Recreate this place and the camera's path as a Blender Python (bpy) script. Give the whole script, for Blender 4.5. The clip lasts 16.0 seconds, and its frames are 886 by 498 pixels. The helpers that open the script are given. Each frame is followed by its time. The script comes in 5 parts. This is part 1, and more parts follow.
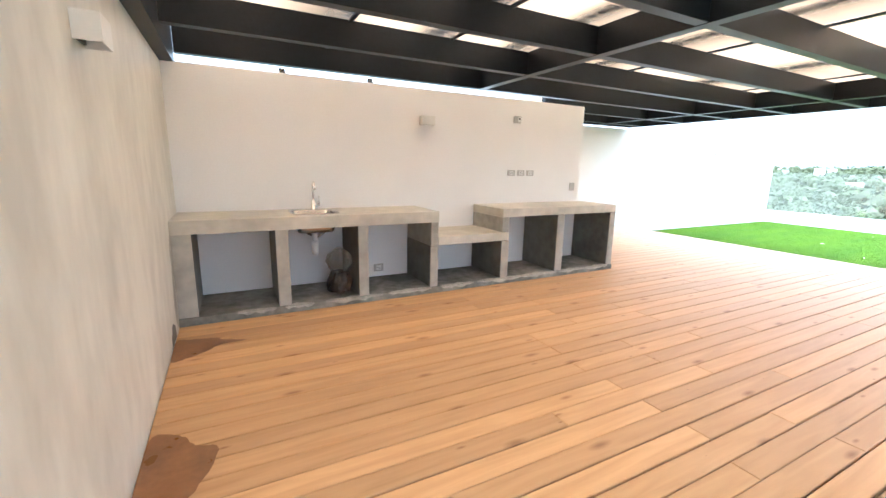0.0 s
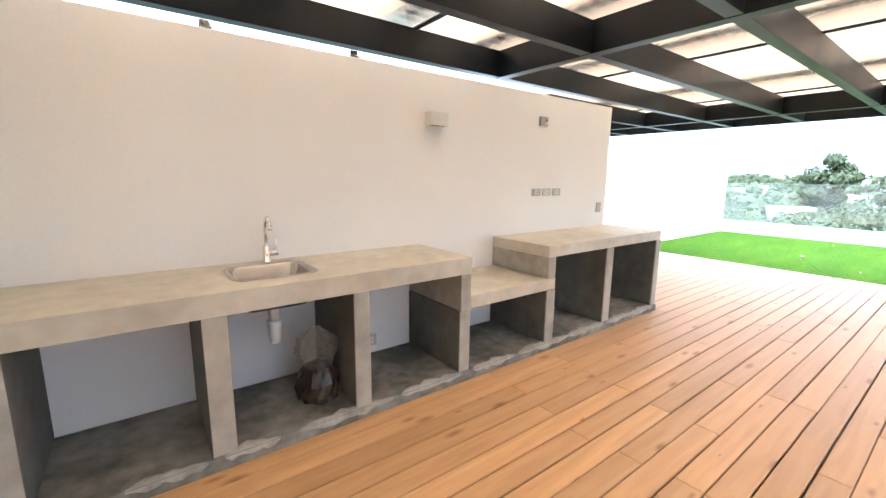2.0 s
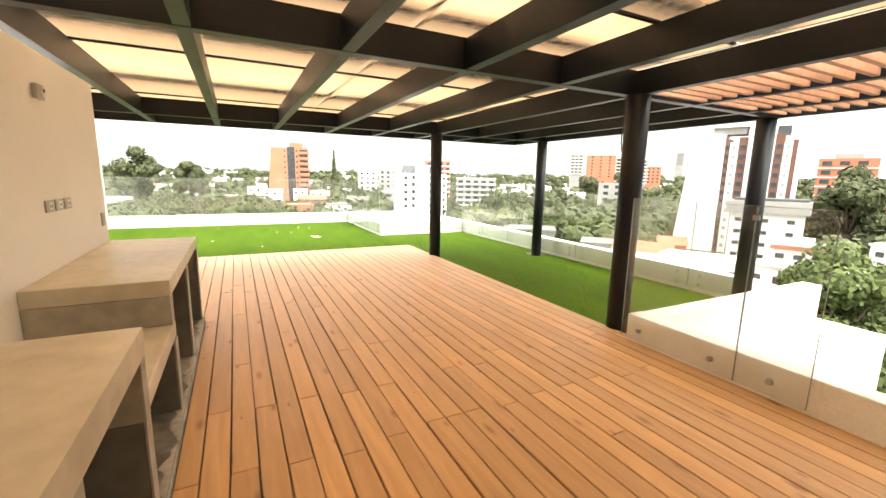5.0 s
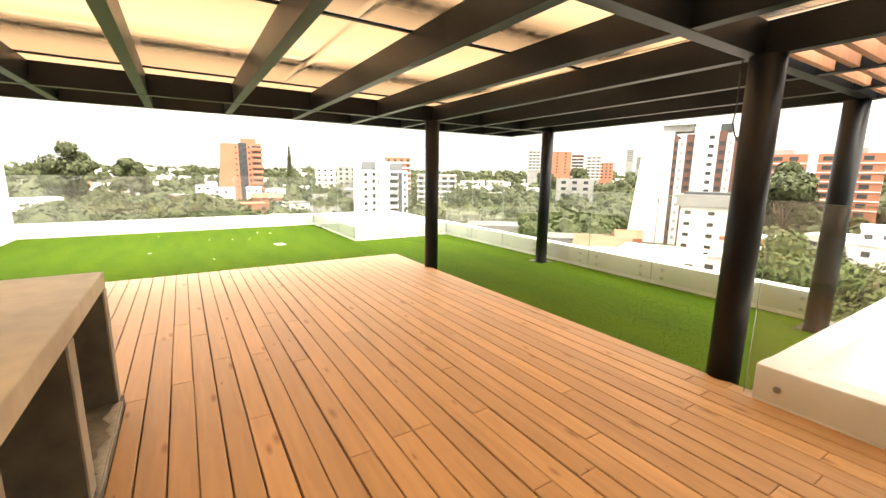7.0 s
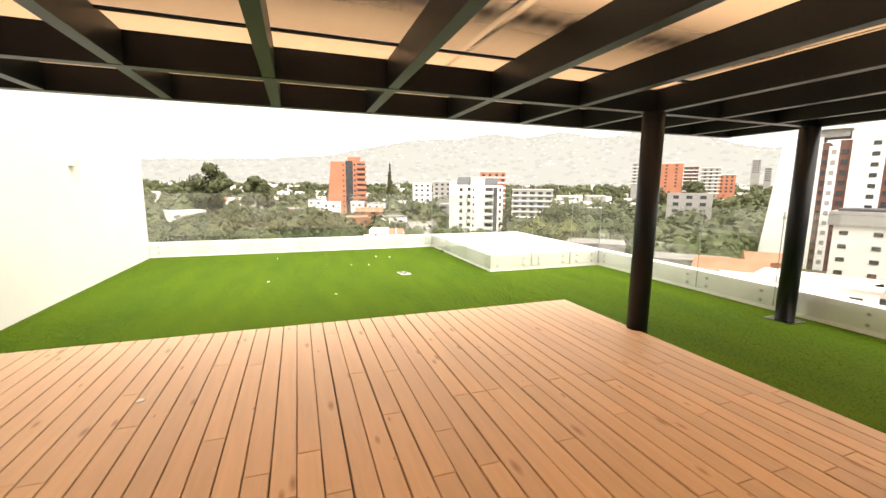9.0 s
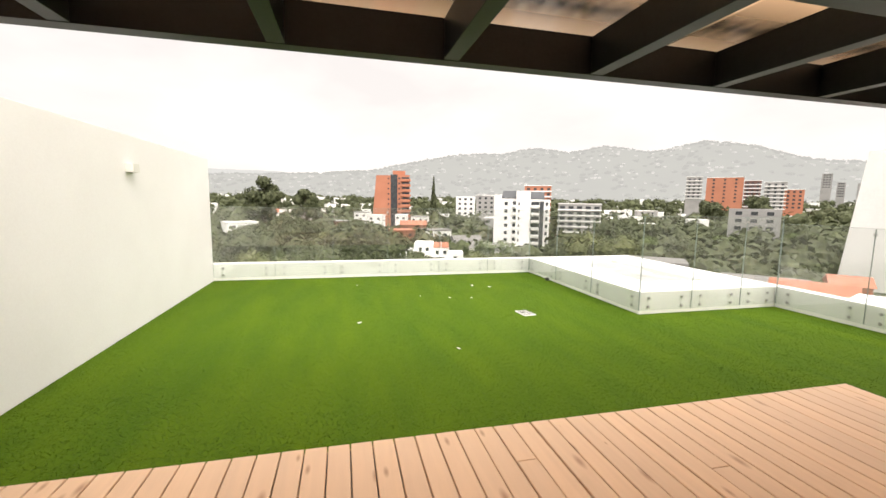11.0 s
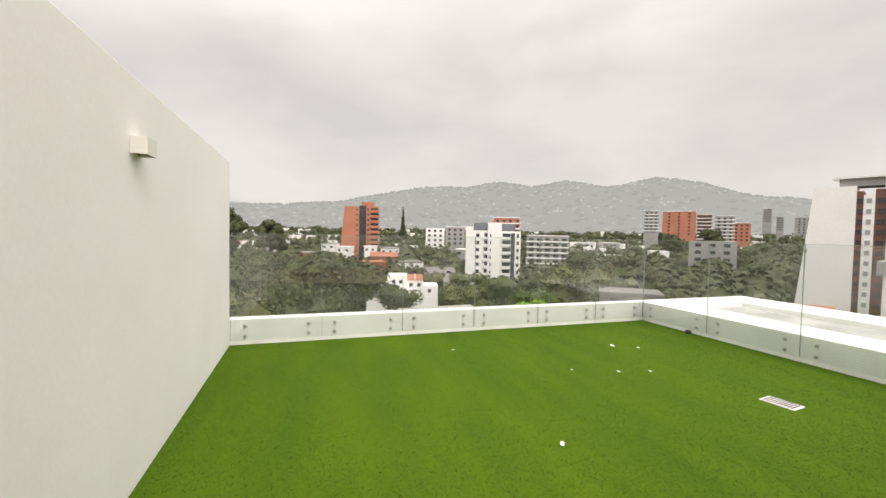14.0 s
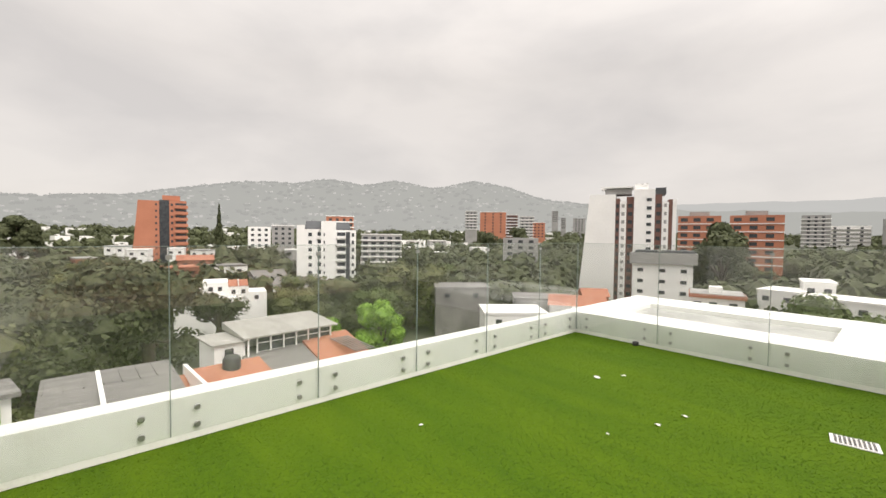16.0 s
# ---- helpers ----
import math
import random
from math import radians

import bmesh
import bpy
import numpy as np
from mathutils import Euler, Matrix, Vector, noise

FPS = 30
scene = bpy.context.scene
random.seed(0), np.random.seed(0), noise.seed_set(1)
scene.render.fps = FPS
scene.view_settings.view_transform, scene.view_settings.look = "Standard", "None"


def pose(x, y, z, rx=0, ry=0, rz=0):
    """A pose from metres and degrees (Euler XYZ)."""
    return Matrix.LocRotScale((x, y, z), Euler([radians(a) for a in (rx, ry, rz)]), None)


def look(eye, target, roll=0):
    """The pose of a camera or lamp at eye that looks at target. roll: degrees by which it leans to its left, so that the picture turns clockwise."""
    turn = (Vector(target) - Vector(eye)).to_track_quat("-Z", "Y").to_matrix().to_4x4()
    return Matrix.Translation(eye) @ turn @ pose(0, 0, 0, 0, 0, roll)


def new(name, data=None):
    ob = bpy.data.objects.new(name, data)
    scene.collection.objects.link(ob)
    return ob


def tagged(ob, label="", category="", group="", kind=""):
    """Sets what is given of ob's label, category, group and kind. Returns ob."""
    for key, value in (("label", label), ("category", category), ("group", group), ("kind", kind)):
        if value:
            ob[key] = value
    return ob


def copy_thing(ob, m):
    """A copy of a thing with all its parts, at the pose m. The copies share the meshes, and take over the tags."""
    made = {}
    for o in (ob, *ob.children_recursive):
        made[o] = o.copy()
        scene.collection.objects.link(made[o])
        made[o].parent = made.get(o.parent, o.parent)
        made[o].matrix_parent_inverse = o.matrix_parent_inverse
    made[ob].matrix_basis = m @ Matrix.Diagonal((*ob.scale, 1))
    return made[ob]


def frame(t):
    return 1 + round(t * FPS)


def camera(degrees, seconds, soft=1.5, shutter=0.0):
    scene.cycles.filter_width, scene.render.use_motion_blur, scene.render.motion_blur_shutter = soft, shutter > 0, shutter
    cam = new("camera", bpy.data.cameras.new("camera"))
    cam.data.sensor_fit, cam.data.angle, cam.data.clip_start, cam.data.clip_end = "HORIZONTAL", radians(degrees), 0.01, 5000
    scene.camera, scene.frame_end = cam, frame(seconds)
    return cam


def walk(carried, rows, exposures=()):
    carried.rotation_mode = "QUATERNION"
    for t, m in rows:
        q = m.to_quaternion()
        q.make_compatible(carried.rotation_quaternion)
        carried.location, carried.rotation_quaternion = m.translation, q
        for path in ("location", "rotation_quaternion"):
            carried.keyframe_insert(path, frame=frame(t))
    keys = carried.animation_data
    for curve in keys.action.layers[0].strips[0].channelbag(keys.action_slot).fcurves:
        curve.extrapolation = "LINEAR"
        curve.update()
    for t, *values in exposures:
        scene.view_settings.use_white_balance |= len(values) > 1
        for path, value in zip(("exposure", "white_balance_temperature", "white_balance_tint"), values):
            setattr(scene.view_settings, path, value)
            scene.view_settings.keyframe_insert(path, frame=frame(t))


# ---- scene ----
cam = camera(94.4, 16.0)
PATH = [
    (0, (0.462, -4.614, 1.384), (1.367, -2.875, 0.986), 1.1),
    (0.5, (0.557, -4.319, 1.488), (1.462, -2.572, 1.126), 0.7),
    (1, (0.574, -3.844, 1.512), (1.537, -2.131, 1.139), 1.0),
    (1.5, (0.619, -3.335, 1.486), (1.664, -1.671, 1.118), 1.1),
    (2, (0.604, -2.8, 1.452), (1.788, -1.227, 1.104), 0.7),
    (2.5, (0.617, -2.301, 1.505), (2.007, -0.913, 1.132), 1.0),
    (3, (0.66, -1.85, 1.478), (2.307, -0.775, 1.12), 1.0),
    (3.5, (0.658, -1.503, 1.477), (2.554, -0.97, 1.126), 1.0),
    (4, (0.684, -1.259, 1.497), (2.653, -1.317, 1.148), 0.9),
    (4.3, (0.618, -1.154, 1.516), (2.553, -1.529, 1.172), 1.2),
    (4.5, (0.609, -1.104, 1.538), (2.497, -1.664, 1.187), 0.9),
    (5, (0.462, -1.061, 1.531), (2.221, -1.947, 1.187), 1.1),
    (5.2, (0.471, -1.026, 1.538), (2.176, -2.009, 1.185), 0.9),
    (7.5, (2.59, -1.15, 1.516), (4.254, -2.201, 1.159), 0.8),
    (8, (3.161, -1.124, 1.521), (4.88, -2.085, 1.174), 0.8),
    (8.5, (3.751, -1.08, 1.525), (5.552, -1.89, 1.207), 0.7),
    (9, (4.327, -1.01, 1.542), (6.193, -1.67, 1.249), 0.5),
    (9.5, (4.934, -0.977, 1.56), (6.842, -1.517, 1.3), 0.6),
    (10, (5.49, -0.798, 1.542), (7.419, -1.269, 1.304), 0.8),
    (12.5, (8.082, 0.819, 1.556), (9.998, 0.268, 1.389), 1.2),
    (13, (8.571, 1.133, 1.573), (10.472, 0.524, 1.451), 1.1),
    (13.5, (9.1, 1.307, 1.544), (10.999, 0.687, 1.454), 1.1),
    (14, (9.693, 1.433, 1.41), (11.588, 0.798, 1.335), 1.1),
    (14.5, (10.351, 1.559, 1.397), (12.219, 0.85, 1.323), 1.1),
    (15, (10.965, 1.673, 1.425), (12.77, 0.813, 1.353), 1.1),
    (15.2, (11.203, 1.699, 1.446), (12.967, 0.76, 1.375), 1.0),
    (15.5, (11.585, 1.706, 1.431), (13.265, 0.624, 1.363), 1.1),
    (16, (12.189, 1.723, 1.475), (13.681, 0.393, 1.406), 0.7),
]
exposures = [(0.0, 2.18, 4780, 4), (2.5, 2.2, 4820, 4), (3.5, 1.92, 5400, 5), (5.2, 1.62, 6900, 7), (7.5, 1.48, 7250, 10), (9.0, 1.02, 7200, 13),
             (10.2, 0.8, 6900, 14), (12.3, 0.16, 6650, 13), (16.0, 0.02, 6650, 13)]
walk(cam, [(t, look(e, g, r)) for t, e, g, r in PATH], exposures)

# ---- world and sun ----
ELEV, ROT = radians(50), radians(262)
world = bpy.data.worlds.new("overcast_sky")
scene.world = world
world.use_nodes = True
wn, wl = world.node_tree.nodes, world.node_tree.links
wn.clear()


def wnode(kind, **values):
    n = wn.new(kind)
    for key, value in values.items():
        n.inputs[key].default_value = value
    return n


w_out, w_bg = wn.new("ShaderNodeOutputWorld"), wn.new("ShaderNodeBackground")
w_sky = wn.new("ShaderNodeTexSky")
w_sky.sky_type, w_sky.sun_disc, w_sky.sun_elevation, w_sky.sun_rotation = "NISHITA", False, ELEV, ROT
w_coord, w_map = wn.new("ShaderNodeTexCoord"), wn.new("ShaderNodeMapping")
w_map.inputs["Scale"].default_value = (1.0, 1.0, 2.4)
w_noise = wnode("ShaderNodeTexNoise", Scale=2.3, Detail=6.0, Roughness=0.5, Distortion=0.15)
w_ramp = wn.new("ShaderNodeValToRGB")
w_ramp.color_ramp.elements[0].position, w_ramp.color_ramp.elements[0].color = 0.38, (6.9, 6.7, 6.42, 1)
w_ramp.color_ramp.elements[1].position, w_ramp.color_ramp.elements[1].color = 0.63, (8.3, 8.0, 7.55, 1)
w_sep = wn.new("ShaderNodeSeparateXYZ")
w_up = wn.new("ShaderNodeMapRange")
w_up.inputs["From Min"].default_value, w_up.inputs["From Max"].default_value = 0.35, 1.0
w_up.inputs["To Min"].default_value, w_up.inputs["To Max"].default_value = 1.0, 2.4
w_mul = wn.new("ShaderNodeVectorMath")
w_mul.operation = "MULTIPLY"
w_mix = wn.new("ShaderNodeMixRGB")
w_mix.inputs["Fac"].default_value = 0.93
w_bg.inputs["Strength"].default_value = 0.1
wl.new(w_coord.outputs["Generated"], w_map.inputs["Vector"])
wl.new(w_map.outputs["Vector"], w_noise.inputs["Vector"])
wl.new(w_noise.outputs["Fac"], w_ramp.inputs["Fac"])
wl.new(w_coord.outputs["Generated"], w_sep.inputs["Vector"])
wl.new(w_sep.outputs["Z"], w_up.inputs["Value"])
wl.new(w_ramp.outputs["Color"], w_mul.inputs[0])
w_dot, w_glow, w_fac = wn.new("ShaderNodeVectorMath"), wn.new("ShaderNodeMapRange"), wn.new("ShaderNodeMath")
w_dot.operation, w_fac.operation, w_glow.interpolation_type = "DOT_PRODUCT", "MULTIPLY", "SMOOTHSTEP"
w_dot.inputs[1].default_value = (math.sin(ROT) * math.cos(ELEV), math.cos(ROT) * math.cos(ELEV), math.sin(ELEV))
w_glow.inputs["From Min"].default_value, w_glow.inputs["From Max"].default_value, w_glow.inputs["To Min"].default_value, w_glow.inputs["To Max"].default_value = 0.1, 1.0, 1.0, 1.9
wl.new(w_coord.outputs["Generated"], w_dot.inputs[0])
wl.new(w_dot.outputs["Value"], w_glow.inputs["Value"])
wl.new(w_up.outputs["Result"], w_fac.inputs[0])
wl.new(w_glow.outputs["Result"], w_fac.inputs[1])
wl.new(w_fac.outputs[0], w_mul.inputs[1])
wl.new(w_sky.outputs["Color"], w_mix.inputs["Color1"])
wl.new(w_mul.outputs["Vector"], w_mix.inputs["Color2"])
wl.new(w_mix.outputs["Color"], w_bg.inputs["Color"])
wl.new(w_bg.outputs["Background"], w_out.inputs["Surface"])

sun = new("sun", bpy.data.lights.new("sun", "SUN"))
sun.data.energy, sun.data.angle, sun.data.color = 1.5, radians(25), (1.0, 0.95, 0.88)
sun.matrix_world = look((8 + 20 * math.sin(ROT) * math.cos(ELEV), -3 + 20 * math.cos(ROT) * math.cos(ELEV), 20 * math.sin(ELEV)), (8, -3, 0))


# ---- materials ----
def mat(name, a, b, rough=0.6, metal=0.0, big=1.0, small=30.0, bump=0.15, depth=0.01, stretch=(1, 1, 1), island=0.0, spec=0.5, mixlo=0.35, mixhi=0.65, obj_random=0.0):
    """A surface with two colours, stains at the scale big and grain at the scale small."""
    m = bpy.data.materials.new(name)
    m.use_nodes = True
    n, l = m.node_tree.nodes, m.node_tree.links
    p = n["Principled BSDF"]
    p.inputs["Metallic"].default_value, p.inputs["Specular IOR Level"].default_value = metal, spec
    geo, mp = n.new("ShaderNodeTexCoord"), n.new("ShaderNodeMapping")
    mp.inputs["Scale"].default_value = stretch
    l.new(geo.outputs["Object"], mp.inputs["Vector"])
    n1, n2 = n.new("ShaderNodeTexNoise"), n.new("ShaderNodeTexNoise")
    n1.inputs["Scale"].default_value, n1.inputs["Detail"].default_value = big, 5
    n2.inputs["Scale"].default_value, n2.inputs["Detail"].default_value = small, 4
    l.new(mp.outputs["Vector"], n1.inputs["Vector"])
    l.new(mp.outputs["Vector"], n2.inputs["Vector"])
    mix = n.new("ShaderNodeMath")
    mix.operation = "MULTIPLY_ADD"
    mix.inputs[1].default_value = 0.35
    l.new(n2.outputs["Fac"], mix.inputs[0])
    sc = n.new("ShaderNodeMath")
    sc.operation = "MULTIPLY"
    sc.inputs[1].default_value = 0.65
    l.new(n1.outputs["Fac"], sc.inputs[0])
    l.new(sc.outputs[0], mix.inputs[2])
    ramp = n.new("ShaderNodeValToRGB")
    ramp.color_ramp.elements[0].position, ramp.color_ramp.elements[0].color = mixlo, (*a, 1)
    ramp.color_ramp.elements[1].position, ramp.color_ramp.elements[1].color = mixhi, (*b, 1)
    l.new(mix.outputs[0], ramp.inputs["Fac"])
    col = ramp.outputs["Color"]
    if island or obj_random:
        src = n.new("ShaderNodeNewGeometry").outputs["Random Per Island"] if island else n.new("ShaderNodeObjectInfo").outputs["Random"]
        rg = n.new("ShaderNodeMapRange")
        k = island or obj_random
        rg.inputs["To Min"].default_value, rg.inputs["To Max"].default_value = 1 - k, 1 + k
        hs = n.new("ShaderNodeHueSaturation")
        l.new(src, rg.inputs["Value"])
        l.new(rg.outputs["Result"], hs.inputs["Value"])
        l.new(col, hs.inputs["Color"])
        col = hs.outputs["Color"]
    l.new(col, p.inputs["Base Color"])
    rr = n.new("ShaderNodeMapRange")
    rr.inputs["To Min"].default_value, rr.inputs["To Max"].default_value = max(0.02, rough - 0.08), min(1, rough + 0.08)
    l.new(n1.outputs["Fac"], rr.inputs["Value"])
    l.new(rr.outputs["Result"], p.inputs["Roughness"])
    if bump:
        bn = n.new("ShaderNodeBump")
        bn.inputs["Strength"].default_value, bn.inputs["Distance"].default_value = bump, depth
        l.new(mix.outputs[0], bn.inputs["Height"])
        l.new(bn.outputs["Normal"], p.inputs["Normal"])
    return m


def sheen(n, l, least, span, power):
    """How strongly a smooth face mirrors: little from the front, much at a slant."""
    lw, pw, ma = n.new("ShaderNodeLayerWeight"), n.new("ShaderNodeMath"), n.new("ShaderNodeMath")
    lw.inputs["Blend"].default_value, pw.operation, ma.operation = 0.5, "POWER", "MULTIPLY_ADD"
    pw.inputs[1].default_value, ma.inputs[1].default_value, ma.inputs[2].default_value = power, span, least
    l.new(lw.outputs["Facing"], pw.inputs[0])
    l.new(pw.outputs[0], ma.inputs[0])
    return ma.outputs[0]


def glass_mat(name, tint, rough=0.02):
    m = bpy.data.materials.new(name)
    m.use_nodes = True
    n, l = m.node_tree.nodes, m.node_tree.links
    n.clear()
    out, tr, gl, mx = n.new("ShaderNodeOutputMaterial"), n.new("ShaderNodeBsdfTransparent"), n.new("ShaderNodeBsdfGlossy"), n.new("ShaderNodeMixShader")
    tr.inputs["Color"].default_value, gl.inputs["Roughness"].default_value = (*tint, 1), rough
    # diffuse white film painting the reflected haze on the pane, heavier in soft streaks
    reflected_haze, film, co, ns, rg = n.new("ShaderNodeBsdfDiffuse"), n.new("ShaderNodeMixShader"), n.new("ShaderNodeTexCoord"), n.new("ShaderNodeTexNoise"), n.new("ShaderNodeMapRange")
    reflected_haze.inputs["Color"].default_value = (0.8, 0.8, 0.78, 1)
    ns.inputs["Scale"].default_value, ns.inputs["Detail"].default_value = 1.4, 3
    rg.inputs["From Min"].default_value, rg.inputs["From Max"].default_value, rg.inputs["To Min"].default_value, rg.inputs["To Max"].default_value = 0.35, 0.7, 0.008, 0.05
    l.new(co.outputs["Object"], ns.inputs["Vector"])
    l.new(ns.outputs["Fac"], rg.inputs["Value"])
    l.new(rg.outputs["Result"], film.inputs[0])
    l.new(tr.outputs[0], film.inputs[1])
    l.new(reflected_haze.outputs[0], film.inputs[2])
    l.new(sheen(n, l, 0.06, 0.85, 4.0), mx.inputs[0])
    l.new(film.outputs[0], mx.inputs[1])
    l.new(gl.outputs[0], mx.inputs[2])
    l.new(mx.outputs[0], out.inputs["Surface"])
    return m


def wood_mat(name, dark, light, grey):
    """Pine decking: rings drawn out along the board, knots, and a tone of its own for each board."""
    m = bpy.data.materials.new(name)
    m.use_nodes = True
    n, l = m.node_tree.nodes, m.node_tree.links
    p = n["Principled BSDF"]
    co, info, add, mp = n.new("ShaderNodeTexCoord"), n.new("ShaderNodeObjectInfo"), n.new("ShaderNodeVectorMath"), n.new("ShaderNodeMapping")
    add.operation = "MULTIPLY_ADD"
    add.inputs[1].default_value = (1, 1, 1)
    cmb = n.new("ShaderNodeCombineXYZ")
    mul = n.new("ShaderNodeMath")
    mul.operation = "MULTIPLY"
    mul.inputs[1].default_value = 37.0
    l.new(info.outputs["Random"], mul.inputs[0])
    l.new(mul.outputs[0], cmb.inputs["X"])
    l.new(co.outputs["Object"], add.inputs[0])
    l.new(cmb.outputs[0], add.inputs[2])
    mp.inputs["Scale"].default_value = (0.8, 9.0, 1.0)
    l.new(add.outputs[0], mp.inputs["Vector"])
    grain = n.new("ShaderNodeTexNoise")
    grain.inputs["Scale"].default_value, grain.inputs["Detail"].default_value, grain.inputs["Distortion"].default_value = 2.2, 6, 0.6
    l.new(mp.outputs["Vector"], grain.inputs["Vector"])
    ramp = n.new("ShaderNodeValToRGB")
    ramp.color_ramp.elements[0].position, ramp.color_ramp.elements[0].color = 0.25, (*dark, 1)
    ramp.color_ramp.elements[1].position, ramp.color_ramp.elements[1].color = 0.7, (*light, 1)
    l.new(grain.outputs["Fac"], ramp.inputs["Fac"])
    knot, kmap, kr = n.new("ShaderNodeTexVoronoi"), n.new("ShaderNodeMapping"), n.new("ShaderNodeValToRGB")
    kmap.inputs["Scale"].default_value = (1.5, 4.6, 1.0)
    knot.voronoi_dimensions, knot.inputs["Scale"].default_value = "2D", 1.0
    l.new(add.outputs[0], kmap.inputs["Vector"])
    l.new(kmap.outputs["Vector"], knot.inputs["Vector"])
    kr.color_ramp.elements[0].position, kr.color_ramp.elements[0].color = 0.03, (0.46, 0.33, 0.25, 1)
    kr.color_ramp.elements[1].position, kr.color_ramp.elements[1].color = 0.17, (1, 1, 1, 1)
    sepc, ksz, kdiv = n.new("ShaderNodeSeparateColor"), n.new("ShaderNodeMapRange"), n.new("ShaderNodeMath")
    ksz.inputs["From Min"].default_value, ksz.inputs["To Min"].default_value, ksz.inputs["To Max"].default_value, kdiv.operation = 0.3, 0.05, 0.8, "DIVIDE"
    l.new(knot.outputs["Color"], sepc.inputs[0])
    l.new(sepc.outputs[0], ksz.inputs["Value"])
    l.new(knot.outputs["Distance"], kdiv.inputs[0])
    l.new(ksz.outputs["Result"], kdiv.inputs[1])
    l.new(kdiv.outputs[0], kr.inputs["Fac"])
    mx = n.new("ShaderNodeMixRGB")
    mx.blend_type = "MULTIPLY"
    mx.inputs["Fac"].default_value = 0.75
    l.new(kr.outputs["Color"], mx.inputs["Color2"])
    tone, hs = n.new("ShaderNodeMapRange"), n.new("ShaderNodeHueSaturation")
    tone.inputs["To Min"].default_value, tone.inputs["To Max"].default_value = 0.82, 1.14
    l.new(info.outputs["Random"], tone.inputs["Value"])
    l.new(tone.outputs["Result"], hs.inputs["Value"])
    l.new(ramp.outputs["Color"], hs.inputs["Color"])
    # mixed along x with the third, paler colour, most towards the lawn
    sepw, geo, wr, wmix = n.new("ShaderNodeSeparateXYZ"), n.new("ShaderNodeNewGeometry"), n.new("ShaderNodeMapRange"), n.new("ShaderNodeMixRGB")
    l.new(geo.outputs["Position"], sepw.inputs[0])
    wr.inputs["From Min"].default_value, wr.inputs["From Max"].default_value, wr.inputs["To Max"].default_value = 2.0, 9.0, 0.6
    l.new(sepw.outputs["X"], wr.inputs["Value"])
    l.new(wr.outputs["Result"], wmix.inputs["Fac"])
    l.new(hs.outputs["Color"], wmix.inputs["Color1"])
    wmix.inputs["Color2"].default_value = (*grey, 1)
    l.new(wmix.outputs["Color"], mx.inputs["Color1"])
    l.new(mx.outputs["Color"], p.inputs["Base Color"])
    p.inputs["Roughness"].default_value = 0.5
    bn = n.new("ShaderNodeBump")
    bn.inputs["Strength"].default_value, bn.inputs["Distance"].default_value = 0.25, 0.003
    l.new(grain.outputs["Fac"], bn.inputs["Height"])
    l.new(bn.outputs["Normal"], p.inputs["Normal"])
    return m


def sheet_mat(name):
    """Amber plastic roof sheet: lets part of the daylight through, with a glossy underside."""
    m = mat(name, (0.50, 0.35, 0.22), (0.62, 0.46, 0.31), rough=0.4, big=0.6, small=3.0, bump=0.03, depth=0.01, stretch=(0.8, 6, 1))
    n, l = m.node_tree.nodes, m.node_tree.links
    p, out = n["Principled BSDF"], n["Material Output"]
    tr, a, b, gl = n.new("ShaderNodeBsdfTranslucent"), n.new("ShaderNodeMixShader"), n.new("ShaderNodeMixShader"), n.new("ShaderNodeBsdfGlossy")
    tr.inputs["Color"].default_value, gl.inputs["Roughness"].default_value = (0.90, 0.73, 0.56, 1), 0.12
    a.inputs[0].default_value = 0.72
    l.new(p.outputs[0], a.inputs[1])
    l.new(tr.outputs[0], a.inputs[2])
    l.new(sheen(n, l, 0.05, 0.95, 2.6), b.inputs[0])
    l.new(a.outputs[0], b.inputs[1])
    l.new(gl.outputs[0], b.inputs[2])
    l.new(b.outputs[0], out.inputs["Surface"])
    return m


M_white = mat("white_wall_paint", (0.82, 0.80, 0.77), (0.88, 0.865, 0.84), rough=0.7, big=0.8, small=60, bump=0.12, depth=0.004)
M_whitep = mat("white_parapet_paint", (0.72, 0.72, 0.68), (0.87, 0.87, 0.84), rough=0.6, big=2.2, small=50, bump=0.2, depth=0.004, mixlo=0.3, mixhi=0.5)
M_recess = mat("weathered_pale_roof", (0.32, 0.32, 0.31), (0.55, 0.55, 0.53), rough=0.8, big=1.5, small=12, bump=0.2)
M_plaster = mat("cement_plaster_wall", (0.52, 0.495, 0.42), (0.72, 0.69, 0.60), rough=0.5, big=1.3, small=6, bump=0.1, depth=0.01, stretch=(1, 1.3, 0.55), mixlo=0.37, mixhi=0.62)
M_cement = mat("polished_cement", (0.41, 0.385, 0.31), (0.64, 0.60, 0.50), rough=0.42, big=1.7, small=9, bump=0.06, depth=0.004)
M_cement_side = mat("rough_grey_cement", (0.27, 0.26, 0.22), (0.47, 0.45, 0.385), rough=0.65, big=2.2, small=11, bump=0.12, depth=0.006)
M_cement_dark = mat("dark_grey_cement", (0.075, 0.078, 0.07), (0.17, 0.17, 0.15), rough=0.75, big=2.0, small=10, bump=0.15, depth=0.006)
M_plinth = mat("splashed_cement_plinth", (0.105, 0.108, 0.095), (0.40, 0.385, 0.335), rough=0.7, big=2.2, small=12, bump=0.2, depth=0.006, mixlo=0.42, mixhi=0.74)
M_black = mat("black_steel_paint", (0.005, 0.0068, 0.010), (0.011, 0.014, 0.018), rough=0.4, big=2, small=40, bump=0.05, depth=0.002, spec=0.25)
M_steel = mat("brushed_steel", (0.45, 0.43, 0.40), (0.62, 0.6, 0.57), rough=0.24, metal=1.0, big=3, small=80, bump=0.02, depth=0.001)
